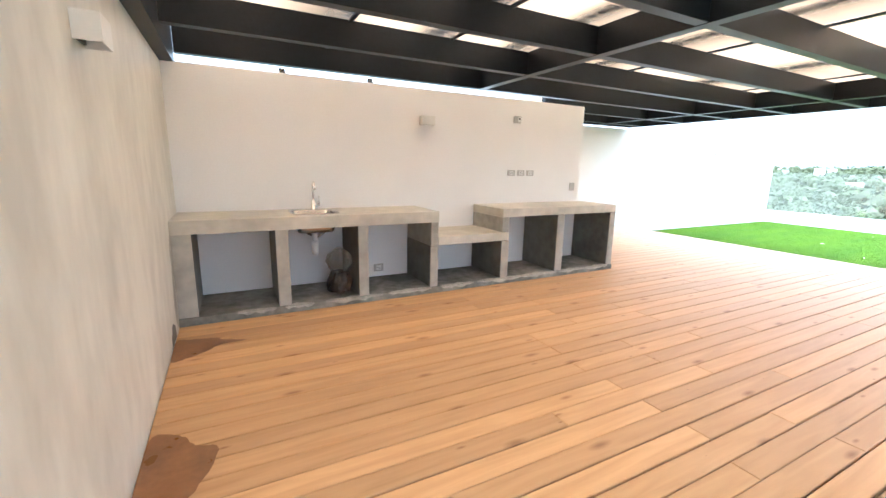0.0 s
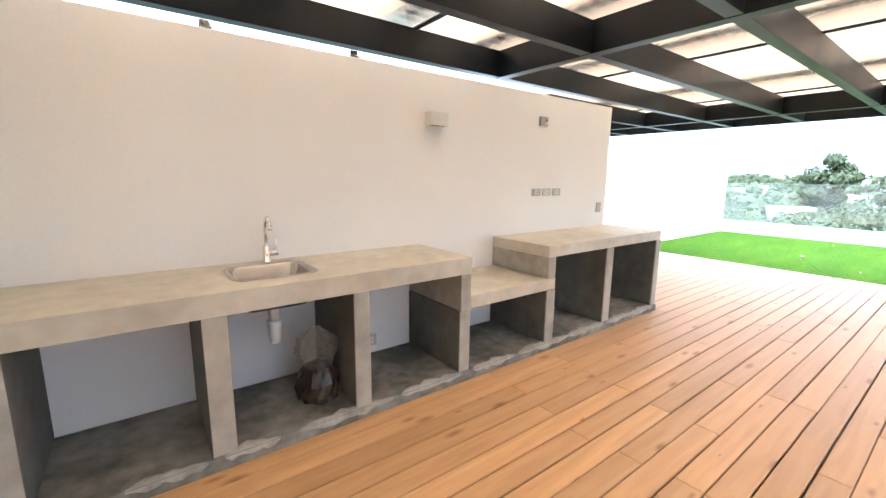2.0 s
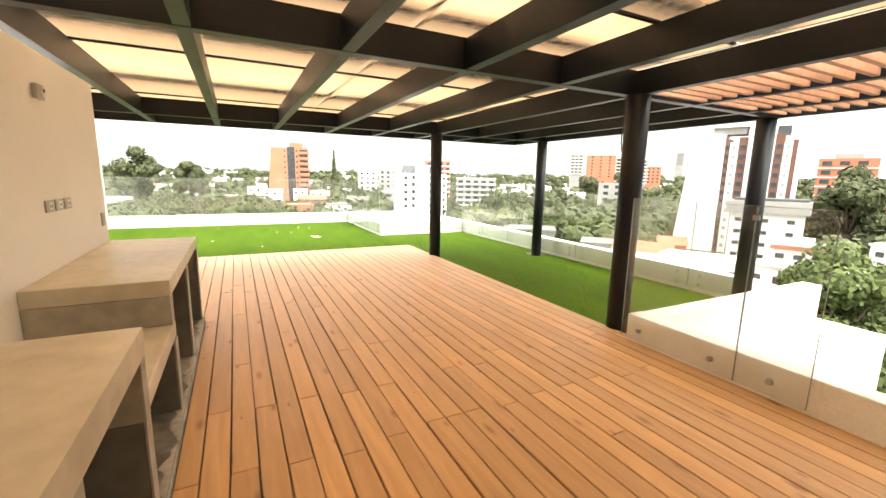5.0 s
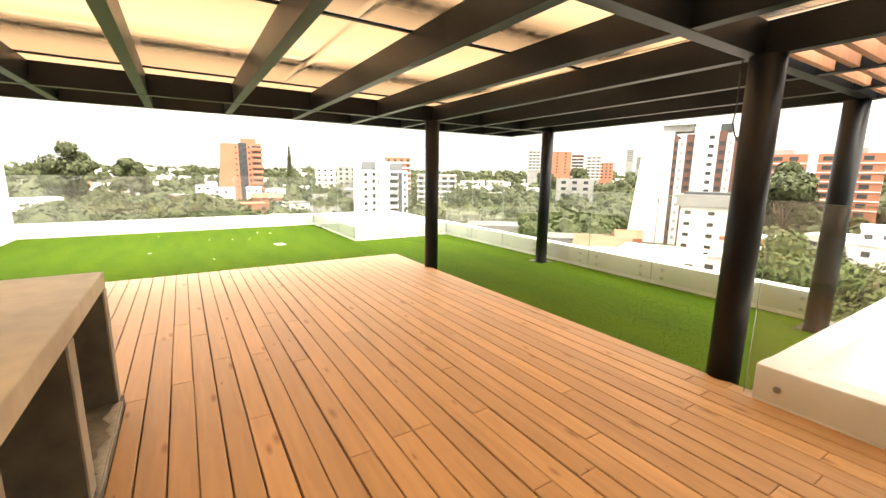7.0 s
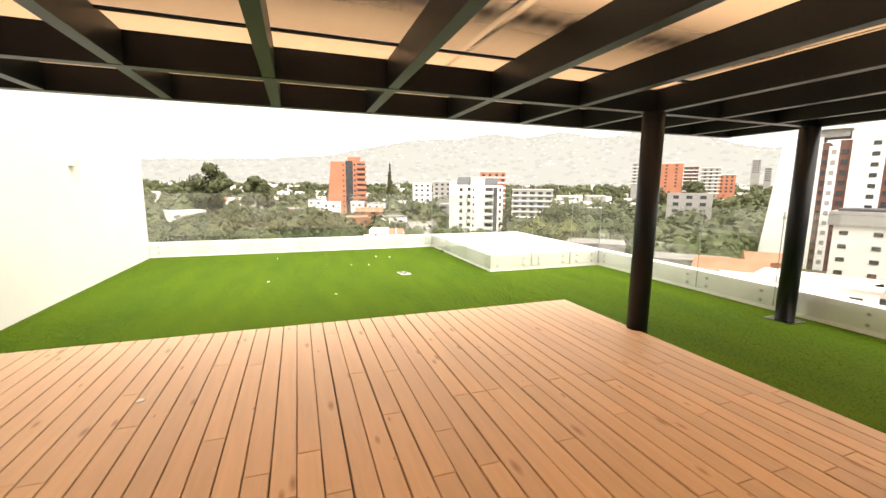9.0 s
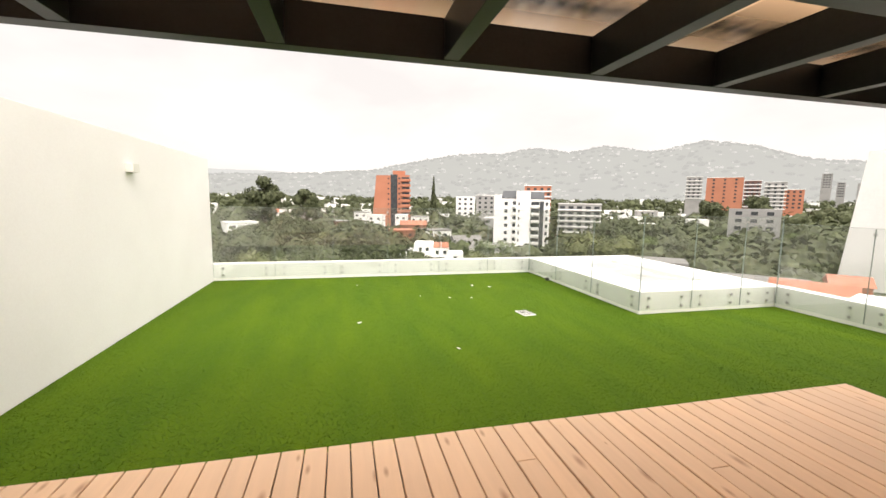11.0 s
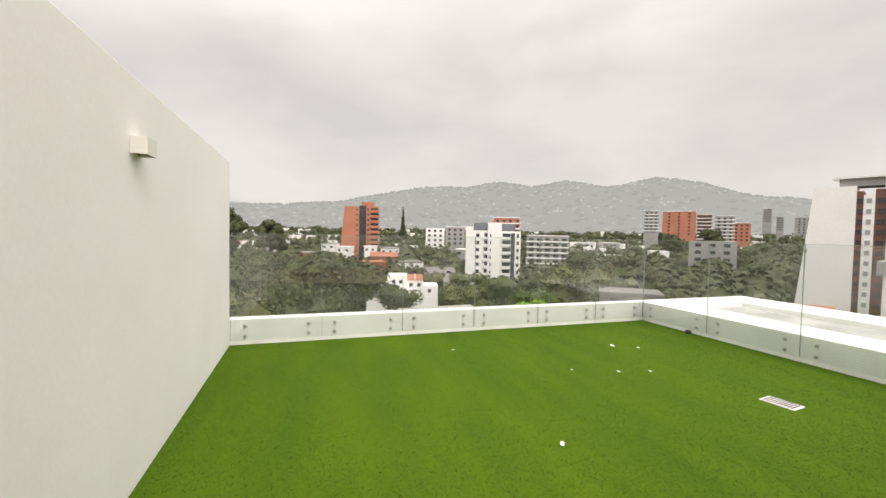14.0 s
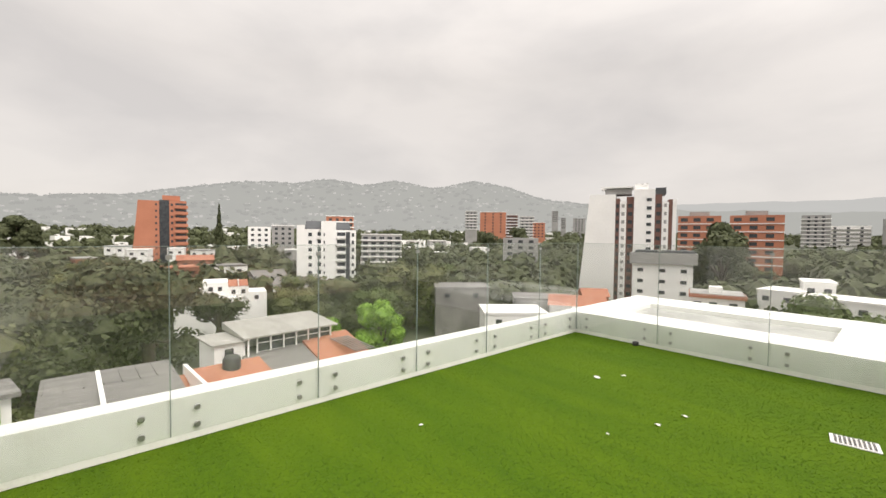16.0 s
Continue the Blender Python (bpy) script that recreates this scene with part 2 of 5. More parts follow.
M_chrome = mat("chrome", (0.75, 0.74, 0.72), (0.85, 0.84, 0.83), rough=0.1, metal=1.0, bump=0)
M_pvc = mat("white_plastic", (0.68, 0.67, 0.65), (0.78, 0.77, 0.75), rough=0.4, bump=0)
M_greyplastic = mat("grey_plastic", (0.42, 0.40, 0.37), (0.50, 0.48, 0.45), rough=0.45, bump=0)
M_dark = mat("dark_plastic", (0.03, 0.03, 0.03), (0.05, 0.05, 0.05), rough=0.5, bump=0)
M_bag = mat("dark_plastic_bag", (0.018, 0.013, 0.009), (0.085, 0.062, 0.042), rough=0.25, big=6, small=30, bump=0.8, depth=0.02)
M_bagclear = mat("clear_plastic_bag", (0.16, 0.145, 0.12), (0.40, 0.38, 0.34), rough=0.18, big=8, small=30, bump=0.6, depth=0.01)
M_bagclear.node_tree.nodes["Principled BSDF"].inputs["Alpha"].default_value = 0.42
M_sconce = mat("beige_lamp_paint", (0.70, 0.68, 0.62), (0.76, 0.74, 0.68), rough=0.5, bump=0)
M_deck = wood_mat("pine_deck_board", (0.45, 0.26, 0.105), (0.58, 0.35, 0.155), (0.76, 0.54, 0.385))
M_slat = mat("red_brown_slat_wood", (0.30, 0.13, 0.07), (0.50, 0.26, 0.15), rough=0.6, big=2, small=12, bump=0.2, depth=0.004, stretch=(8, 1, 1), obj_random=0.2)
M_sheet = sheet_mat("amber_roof_sheet")
M_glass = glass_mat("railing_glass", (0.975, 0.985, 0.98))
M_edge = mat("glass_edge", (0.20, 0.25, 0.23), (0.30, 0.36, 0.33), rough=0.2, bump=0)
M_turf = mat("turf_backing", (0.049, 0.104, 0.0035), (0.079, 0.138, 0.005), rough=0.9, big=1.3, small=60, bump=0.03, depth=0.01, stretch=(0.4, 1.8, 1), spec=0.1)
M_blade = mat("turf_blade", (0.049, 0.104, 0.0035), (0.079, 0.138, 0.005), rough=0.8, stretch=(0.4, 1.8, 1), big=1.3, small=3, bump=0, island=0.03, spec=0.2)
M_slab = mat("concrete_slab", (0.12, 0.11, 0.10), (0.22, 0.21, 0.19), rough=0.85, big=1.5, small=20)
M_wet = mat("wet_wood_stain", (0.20, 0.09, 0.032), (0.30, 0.14, 0.052), rough=0.3, big=5, small=30, bump=0.05, depth=0.002)
M_wet.node_tree.nodes["Principled BSDF"].inputs["Alpha"].default_value = 0.85
M_leafdark = mat("dark_foliage", (0.045, 0.055, 0.026), (0.10, 0.112, 0.055), rough=0.7, big=0.5, small=3, bump=0, island=0.22, spec=0.2)
M_leafolive = mat("olive_foliage", (0.075, 0.085, 0.03), (0.135, 0.145, 0.06), rough=0.7, big=0.5, small=3, bump=0, island=0.22, spec=0.2)
M_leaf = mat("green_foliage", (0.055, 0.08, 0.024), (0.125, 0.155, 0.055), rough=0.7, big=0.4, small=3, bump=0, island=0.25, spec=0.2)
M_leafbright = mat("bright_green_foliage", (0.12, 0.25, 0.02), (0.22, 0.36, 0.055), rough=0.7, big=0.6, small=4, bump=0, island=0.22, spec=0.2)
M_bark = mat("bark", (0.06, 0.045, 0.03), (0.12, 0.09, 0.065), rough=0.9, big=2, small=15, bump=0.4, depth=0.03)
M_ground = mat("scrub_ground", (0.035, 0.05, 0.022), (0.11, 0.115, 0.075), rough=0.95, big=0.02, small=0.3, bump=0)
M_city_white = mat("white_facade", (0.80, 0.79, 0.77), (0.88, 0.87, 0.85), rough=0.8, big=0.12, small=1.5, bump=0.05)
M_city_grey = mat("grey_facade", (0.26, 0.26, 0.25), (0.38, 0.37, 0.36), rough=0.8, big=0.12, small=1.5, bump=0.05)
M_city_orange = mat("orange_brick_facade", (0.40, 0.155, 0.09), (0.49, 0.205, 0.125), rough=0.85, big=0.1, small=2, bump=0.05)
M_city_brick = mat("brown_brick_facade", (0.26, 0.12, 0.075), (0.34, 0.17, 0.11), rough=0.85, big=0.1, small=2, bump=0.05)
M_city_brown = mat("brown_facade", (0.13, 0.065, 0.05), (0.18, 0.09, 0.07), rough=0.85, big=0.1, small=2, bump=0.05)
M_tile = mat("terracotta_roof", (0.30, 0.105, 0.06), (0.44, 0.20, 0.125), rough=0.8, big=0.2, small=3, bump=0.2)
M_greyroof = mat("grey_sheet_roof", (0.12, 0.115, 0.11), (0.24, 0.23, 0.22), rough=0.7, big=0.3, small=3, bump=0.1, stretch=(1, 5, 1))
M_sheetroof = mat("pale_sheet_roof", (0.26, 0.25, 0.23), (0.42, 0.41, 0.38), rough=0.7, big=0.4, small=3, bump=0.1, stretch=(4, 1, 1))
M_window = mat("dark_window", (0.03, 0.035, 0.04), (0.07, 0.075, 0.08), rough=0.15, bump=0)
M_slate = mat("slate_roof", (0.045, 0.05, 0.055), (0.08, 0.085, 0.09), rough=0.7, big=0.4, small=4)


def hill_haze_mat(name, body, haze_glow, amount):
    """Wooded hill far off: dull woodland with haze painted in as a flat glow."""
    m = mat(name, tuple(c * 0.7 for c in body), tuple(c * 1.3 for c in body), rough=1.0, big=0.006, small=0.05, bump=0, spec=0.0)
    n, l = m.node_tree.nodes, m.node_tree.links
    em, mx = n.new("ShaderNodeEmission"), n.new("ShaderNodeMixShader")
    em.inputs["Color"].default_value, mx.inputs[0].default_value = (*haze_glow, 1), amount
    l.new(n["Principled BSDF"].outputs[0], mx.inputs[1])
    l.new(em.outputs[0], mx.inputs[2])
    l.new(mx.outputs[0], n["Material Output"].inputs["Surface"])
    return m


# haze put into each colour as glow, stronger on the far ridge
M_hill = hill_haze_mat("wooded_hill", (0.05, 0.065, 0.04), (0.53, 0.535, 0.515), 0.80)
M_hill_far = hill_haze_mat("far_hill", (0.05, 0.065, 0.05), (0.64, 0.645, 0.63), 0.82)
M_hill_house = hill_haze_mat("hill_house", (0.5, 0.5, 0.48), (0.56, 0.56, 0.54), 0.80)
M_hill_tree = hill_haze_mat("hill_tree", (0.035, 0.05, 0.03), (0.50, 0.505, 0.485), 0.79)


# ---- builders ----
def box(bm, x0, x1, y0, y1, z0, z1, rot=None):
    vs = [bm.verts.new((x, y, z)) for x in (x0, x1) for y in (y0, y1) for z in (z0, z1)]
    for f in ((0, 1, 3, 2), (4, 6, 7, 5), (0, 4, 5, 1), (2, 3, 7, 6), (0, 2, 6, 4), (1, 5, 7, 3)):
        bm.faces.new([vs[i] for i in f])
    return vs


def bevel(bm, width, segments=2):
    bmesh.ops.bevel(bm, geom=list(bm.edges), offset=width, segments=segments, affect="EDGES", profile=0.6, clamp_overlap=True)


def tube(bm, points, radii, sides=12, cap=True):
    """A round bar along the points."""
    pts, rings = [Vector(p) for p in points], []
    if not hasattr(radii, "__len__"):
        radii = [radii] * len(pts)
    side = None
    for i, p in enumerate(pts):
        d = (pts[min(i + 1, len(pts) - 1)] - pts[max(i - 1, 0)]).normalized()
        if side is None:
            side = d.orthogonal().normalized()
        side = (side - d * side.dot(d)).normalized()
        up = d.cross(side)
        rings.append([bm.verts.new(p + (side * math.cos(a) + up * math.sin(a)) * radii[i]) for a in (2 * math.pi * k / sides for k in range(sides))])
    for r0, r1 in zip(rings, rings[1:]):
        for k in range(sides):
            f = bm.faces.new((r0[k], r0[(k + 1) % sides], r1[(k + 1) % sides], r1[k]))
            f.smooth = True
    if cap:
        bm.faces.new(rings[0][::-1])
        bm.faces.new(rings[-1])


def part(name, bm, material, parent=None, label="", m=None):
    me = bpy.data.meshes.new(name)
    bmesh.ops.recalc_face_normals(bm, faces=bm.faces)
    bm.to_mesh(me)
    bm.free()
    for one in (material if isinstance(material, (list, tuple)) else [material]):
        me.materials.append(one)
    ob = new(name, me)
    if parent is not None:
        ob.parent = parent
    if m is not None:
        ob.matrix_basis = m
    return tagged(ob, label)


def thing(name, label, category, group="", m=None):
    ob = new(name)
    if m is not None:
        ob.matrix_basis = m
    return tagged(ob, label, category, group)


def structure(name, boxes, material, label="", width=0.0):
    bm = bmesh.new()
    for b in boxes:
        sub = bmesh.new()
        box(sub, *b)
        if width:
            bevel(sub, width)
        tmp = bpy.data.meshes.new("tmp")
        sub.to_mesh(tmp)
        sub.free()
        bm.from_mesh(tmp)
        bpy.data.meshes.remove(tmp)
    return tagged(part(name, bm, material), label, kind="structure")


def block(name, b, material, parent, width=0.004, label="", segments=2):
    bm = bmesh.new()
    box(bm, *b)
    if width:
        bevel(bm, width, segments)
    return part(name, bm, material, parent, label)


# ---- plan ----
DECK_X, DECK_Y, TURF_Z = 9.08, -4.455, -0.20
WALL_TOP, LAWN_WALL_Y, LAWN_WALL_TOP = 2.26, 2.425, 2.325
EDGE_X, EDGE_Y, INNER_X, SOUTH_Y, PARAPET_TOP = 15.965, -4.785, 12.0, -7.56, 0.16

# ---- the large structure ----
structure("roof_slab", [(2.86, 16.2, -7.9, 2.8, -0.45, TURF_Z - 0.03), (-0.3, 2.858, -4.61, 2.8, -0.45, TURF_Z - 0.03), (-0.3, 1.37, -6.8, -4.612, -0.45, TURF_Z - 0.03)], M_slab, "concrete roof slab under deck and lawn")
structure("building_below", [(2.87, 16.15, -7.85, 2.75, -22.5, -0.46), (-0.3, 2.868, -4.605, 2.75, -22.5, -0.46), (-0.3, 1.36, -6.75, -4.607, -22.5, -0.46)], M_white, "white building below the terrace")
structure("wall_north", [(-0.25, 5.14, 0.0, 0.18, TURF_Z, WALL_TOP)], M_white, "plain white painted wall behind the counter", 0.006)
structure("wall_return", [(4.96, 5.14, 0.182, LAWN_WALL_Y - 0.002, TURF_Z, WALL_TOP)], M_white, "white painted return wall")
structure("wall_lawn", [(5.0, EDGE_X + 0.001, LAWN_WALL_Y, LAWN_WALL_Y + 0.2, TURF_Z, LAWN_WALL_TOP)], M_white, "white painted wall along the lawn", 0.006)
structure("wall_west", [(-0.25, 0.0, -6.6, -0.002, TURF_Z, 2.25)], M_plaster, "bare cement plaster wall with grey stains", 0.006)

# parapets
structure("parapet_east", [(EDGE_X, EDGE_X + 0.22, EDGE_Y - 0.2, LAWN_WALL_Y + 0.2, TURF_Z, PARAPET_TOP)], M_whitep, "low white parapet with glass railing", 0.008)
structure("parapet_inner", [(INNER_X + 0.2, EDGE_X - 0.002, EDGE_Y - 0.2, EDGE_Y, TURF_Z, PARAPET_TOP), (INNER_X, INNER_X + 0.2, SOUTH_Y - 0.2, EDGE_Y, TURF_Z, PARAPET_TOP)], M_whitep, "low white parapet round the sunken roof", 0.008)
structure("parapet_south", [(3.55, INNER_X - 0.002, SOUTH_Y - 0.22, SOUTH_Y, TURF_Z, PARAPET_TOP)], M_whitep, "low white parapet with glass railing", 0.008)
structure("sunken_roof", [(15.5, 16.18, -7.75, EDGE_Y - 0.21, TURF_Z, PARAPET_TOP - 0.005),
                          (INNER_X + 0.21, 15.5, -7.75, -6.8, TURF_Z, PARAPET_TOP - 0.005), (INNER_X + 0.21, 12.75, -6.8, EDGE_Y - 0.21, -0.079, PARAPET_TOP - 0.006), (12.752, 15.5, EDGE_Y - 0.75, EDGE_Y - 0.21, -0.079, PARAPET_TOP - 0.007)], M_whitep, "white roof box with a shallow recess")
structure("recess_floor", [(INNER_X + 0.211, 15.499, -6.799, EDGE_Y - 0.211, TURF_Z, 0.075)], M_recess, "pale grey floor of the sunken roof")
structure("parapet_deck", [(1.16, 3.08, -4.60, -4.42, -0.2, 0.26)], M_whitep, "low white parapet beside the deck", 0.012)
structure("parapet_void", [(2.86, 3.08, -7.77, -4.602, -0.2, 0.25)], M_whitep, "white parapet beside the open shaft", 0.012)

structure("shaft_roof", [(2.12, 2.858, -7.5, -4.602, -22.0, -0.12)], M_whitep, "white roof below the parapet", 0.01)

# lawn
bm = bmesh.new()
for x0, x1, y0, y1 in ((DECK_X, EDGE_X, EDGE_Y, LAWN_WALL_Y), (3.08, INNER_X, SOUTH_Y, EDGE_Y), (3.08, DECK_X, EDGE_Y, DECK_Y + 0.02)):
    vs = [bm.verts.new(p) for p in ((x0, y0, TURF_Z), (x1, y0, TURF_Z), (x1, y1, TURF_Z), (x0, y1, TURF_Z))]
    bm.faces.new(vs)
tagged(part("lawn", bm, M_turf), "flat bright green artificial lawn", kind="structure")
rng = np.random.default_rng(5)


def blades(name, areas, label):
    verts, faces = [], []
    for x0, x1, y0, y1, per in areas:
        n = int((x1 - x0) * (y1 - y0) * per)
        p = np.stack([rng.uniform(x0, x1, n), rng.uniform(y0, y1, n), np.full(n, TURF_Z)], 1)
        a = rng.uniform(0, 2 * np.pi, n)
        w = rng.uniform(0.003, 0.006, n)[:, None] * np.stack([np.cos(a), np.sin(a), 0 * a], 1)
        tip = p + np.stack([rng.normal(0, 0.010, n), rng.normal(0, 0.010, n), rng.uniform(0.003, 0.008, n)], 1)
        verts.append(np.stack([p - w, p + w, tip], 1).reshape(-1, 3))
    v = np.concatenate(verts)
    me = bpy.data.meshes.new(name)
    me.vertices.add(len(v))
    me.vertices.foreach_set("co", v.ravel())
    k = len(v) // 3
    me.loops.add(3 * k)
    me.loops.foreach_set("vertex_index", np.arange(3 * k))
    me.polygons.add(k)
    me.polygons.foreach_set("loop_start", np.arange(0, 3 * k, 3))
    me.update(calc_edges=True)
    me.materials.append(M_blade)
    tagged(new(name, me), label, "lawn", kind="stuff")


blades("grass", [(DECK_X, EDGE_X, EDGE_Y, LAWN_WALL_Y, 5200), (3.1, INNER_X, SOUTH_Y, EDGE_Y, 3500), (3.1, DECK_X, EDGE_Y, DECK_Y, 3500)], "short bright green artificial grass")


# ---- pergola ----
X_BEAMS = [0.10 - 0.945 * k for k in range(8)]
Y_BEAMS = [0.055, 3.42, 7.85, 8.995]
BEAM_Z0, BEAM_Z1 = 2.345, 2.575
pergola = thing("pergola", "black painted steel pergola with amber roof sheets", "pergola")
Y_END = X_BEAMS[-1] - 0.9
block("cross_beam", (-0.10, 0.10, -6.7, 0.15, 2.252, BEAM_Z1), M_black, pergola, 0.003)
for i, x in enumerate(Y_BEAMS[1:]):
    y1 = 2.40 if x > 5.2 else 0.13
    block("cross_beam", (x - 0.05, x + 0.05, -7.32, y1, BEAM_Z0, BEAM_Z1), M_black, pergola, 0.003)
rows = [(y, 0.107, 8.943) for y in X_BEAMS + [-7.27]] + [(1.045, 5.25, 8.943), (1.99, 5.25, 8.943), (2.35, 5.25, 8.943)]
for y, xa, xb in rows:
    cuts = [xa] + [c for c in (3.42, 7.85) if c > xa] + [xb]
    for a, b in zip(cuts, cuts[1:]):
        a, b = a + (0.052 if a in (3.42, 7.85) else 0), b - (0.052 if b in (3.42, 7.85) else 0)
        block("beam", (a, b, y - 0.045, y + 0.045, BEAM_Z0 + 0.003, BEAM_Z1 - 0.003), M_black, pergola, 0.003)
for x in (1.48, 2.46, 4.93, 7.42):
    y0, y1 = (-4.5, 0.12) if x < 3.4 else (-7.3, 2.4 if x > 5.2 else 0.12)
    block("purlin", (x - 0.016, x + 0.016, y0, y1, BEAM_Z1 - 0.016, BEAM_Z1 + 0.001), M_black, pergola, 0.0)
cols = {}


def column(x, y, base, plate):
    bm = bmesh.new()
    tube(bm, [(0, 0, base), (0, 0, BEAM_Z0 - 0.001)], 0.11, 28)
    part("column", bm, M_black, pergola, "round black steel column", Matrix.Translation((x, y, 0)))
    if plate:
        bm = bmesh.new()
        box(bm, x - 0.17, x + 0.17, y - 0.17, y + 0.17, base, base + 0.015)
        part("base_plate", bm, M_steel, pergola, "square steel base plate")


column(7.80, -4.572, TURF_Z, False)
column(7.865, -7.21, TURF_Z, True)
column(3.345, -4.605, TURF_Z, False)
column(3.50, -7.20, TURF_Z, True)


def roof_sheet(x0, x1, y0, y1):
    """A ribbed sheet, its ribs running along x."""
    bm = bmesh.new()
    n = max(8, int((y1 - y0) / 0.055))
    rows = []
    for i in range(n + 1):
        y = y0 + (y1 - y0) * i / n
        z = BEAM_Z1 + 0.004 + (0.0004 if i % 2 else 0.0)
        rows.append([bm.verts.new((x, y, z)) for x in (x0, x1)])
    for a, b in zip(rows, rows[1:]):
        bm.faces.new((a[0], a[1], b[1], b[0])).smooth = True
    r = bmesh.ops.extrude_face_region(bm, geom=list(bm.faces))
    bmesh.ops.translate(bm, vec=(0, 0, 0.006), verts=[v for v in r["geom"] if isinstance(v, bmesh.types.BMVert)])
    part("roof_sheet", bm, M_sheet, pergola)


for x0, x1 in ((0.0, 1.47), (1.49, 2.45), (2.47, 3.41), (3.43, 4.92), (4.94, 7.41), (7.43, 9.04)):
    for y0, y1 in ((-2.264, 0.13), (-4.60, -2.266), (-7.32, -4.602)):
        if y1 < -4.5 and x1 < 3.6:
            continue
        roof_sheet(x0, x1, y0, y1)
    if x0 > 4.9:
        roof_sheet(max(x0, 5.21), x1, 0.14, 2.42)

slat_canopy = thing("slat_canopy", "red-brown wooden slat canopy under the black steel beams", "canopy")
bm = bmesh.new()
box(bm, 0, 0.045, -2.45, 0, -0.05, 0.05)
first = None
for i in range(24):
    x = 3.25 - 0.145 * i
    if first is None:
        first = part("slat", bm, M_slat, slat_canopy, m=Matrix.Translation((x, -4.66, 2.41)))
    else:
        s = first.copy()
        scene.collection.objects.link(s)
        s.matrix_basis = Matrix.Translation((x, -4.66, 2.41))

# ---- counter ----
counter = thing("outdoor_counter", "cast cement outdoor kitchen counter in three levels", "counter")
block("plinth", (0.0, 5.20, -0.695, -0.002, -0.02, 0.065), M_plinth, counter, 0.008, "rough splashed cement plinth")


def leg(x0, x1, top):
    block("leg", (x0, x1, -0.668, -0.002, 0.066, top), M_cement_dark, counter, 0.006, "dark cement leg")
    block("leg_front", (x0, x1, -0.679, -0.6685, 0.066, top), M_cement_side, counter, 0.003, "pale front of the leg")


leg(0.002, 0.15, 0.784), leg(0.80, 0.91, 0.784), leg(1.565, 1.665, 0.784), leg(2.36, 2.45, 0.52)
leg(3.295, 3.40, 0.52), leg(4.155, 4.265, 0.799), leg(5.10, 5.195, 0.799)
block("end_panel", (2.365, 2.452, -0.68, -0.002, 0.522, 0.784), M_cement_side, counter, 0.006)
block("step_panel", (3.302, 3.40, -0.672, -0.002, 0.622, 0.799), M_cement_side, counter, 0.006)
rs = random.Random(8)


def smear(name, spots, material, label):
    """A thin trowelled patch with an uneven outline on the plaster wall."""
    bm = bmesh.new()
    ring = []
    for i, (y, z) in enumerate(spots):
        y1, z1 = spots[(i + 1) % len(spots)]
        for k in range(5):
            f = k / 5
            ring.append(bm.verts.new((0.0025, y + (y1 - y) * f + rs.uniform(-0.012, 0.012), max(0.002, z + (z1 - z) * f + rs.uniform(-0.012, 0.012)))))
    face = bm.faces.new(ring)
    r = bmesh.ops.extrude_face_region(bm, geom=[face])
    bmesh.ops.translate(bm, vec=(-0.0018, 0, 0), verts=[v for v in r["geom"] if isinstance(v, bmesh.types.BMVert)])
    tagged(part(name, bm, material), label, "stain", "smears on the plaster wall")


smear("cement_smear", [(-0.69, 0.78), (-0.76, 0.72), (-0.74, 0.55), (-0.80, 0.38), (-0.84, 0.2), (-0.80, 0.06), (-0.69, 0.0)], M_cement_side, "grey cement smear on the plaster wall beside the counter")
smear("cement_smear", [(-0.90, 0.0), (-0.92, 0.10), (-1.02, 0.16), (-1.14, 0.10), (-1.20, 0.0)], M_cement_dark, "dark grey cement smear at the foot of the plaster wall")
SINK = (0.975, 1.435, -0.542, -0.135)
bm = bmesh.new()
sx0, sx1, sy0, sy1 = SINK
outer = [(0.002, -0.682), (2.455, -0.682), (2.455, -0.002), (0.002, -0.002)]


def rounded(x0, x1, y0, y1, r, n=6):
    pts = []
    for cx, cy, a in ((x0 + r, y0 + r, 180), (x1 - r, y0 + r, 270), (x1 - r, y1 - r, 0), (x0 + r, y1 - r, 90)):
        pts += [(cx + r * math.cos(radians(a + 90 * k / n)), cy + r * math.sin(radians(a + 90 * k / n))) for k in range(n + 1)]
    return pts


inner = rounded(sx0 + 0.015, sx1 - 0.015, sy0 + 0.015, sy1 - 0.015, 0.07)


def plate_with_hole(bm, outer, inner, z0, z1):
    """A slab with straight outer edges and a rounded hole."""
    q = len(inner) // 4
    ov = {z: [bm.verts.new((x, y, z)) for x, y in outer] for z in (z0, z1)}
    iv = {z: [bm.verts.new((x, y, z)) for x, y in inner] for z in (z0, z1)}
    for z in (z0, z1):
        for c in range(4):
            seg = [iv[z][(c * q + k) % len(inner)] for k in range(q)]
            for a, b in zip(seg, seg[1:]):
                bm.faces.new((ov[z][c], a, b))
            bm.faces.new((ov[z][c], seg[-1], iv[z][((c + 1) * q) % len(inner)], ov[z][(c + 1) % 4]))
    for ring in (ov, iv):
        n = len(ring[z0])
        for k in range(n):
            bm.faces.new((ring[z0][k], ring[z0][(k + 1) % n], ring[z1][(k + 1) % n], ring[z1][k]))


plate_with_hole(bm, outer, inner, 0.785, 0.90)
part("worktop", bm, M_cement, counter, "smooth cement worktop with a sink cut-out")
block("low_worktop", (2.457, 3.402, -0.674, -0.002, 0.523, 0.62), M_cement, counter, 0.008, "lower cement shelf between the worktops")
block("raised_worktop", (3.30, 5.20, -0.676, -0.002, 0.80, 0.90), M_cement, counter, 0.008, "raised cement worktop")

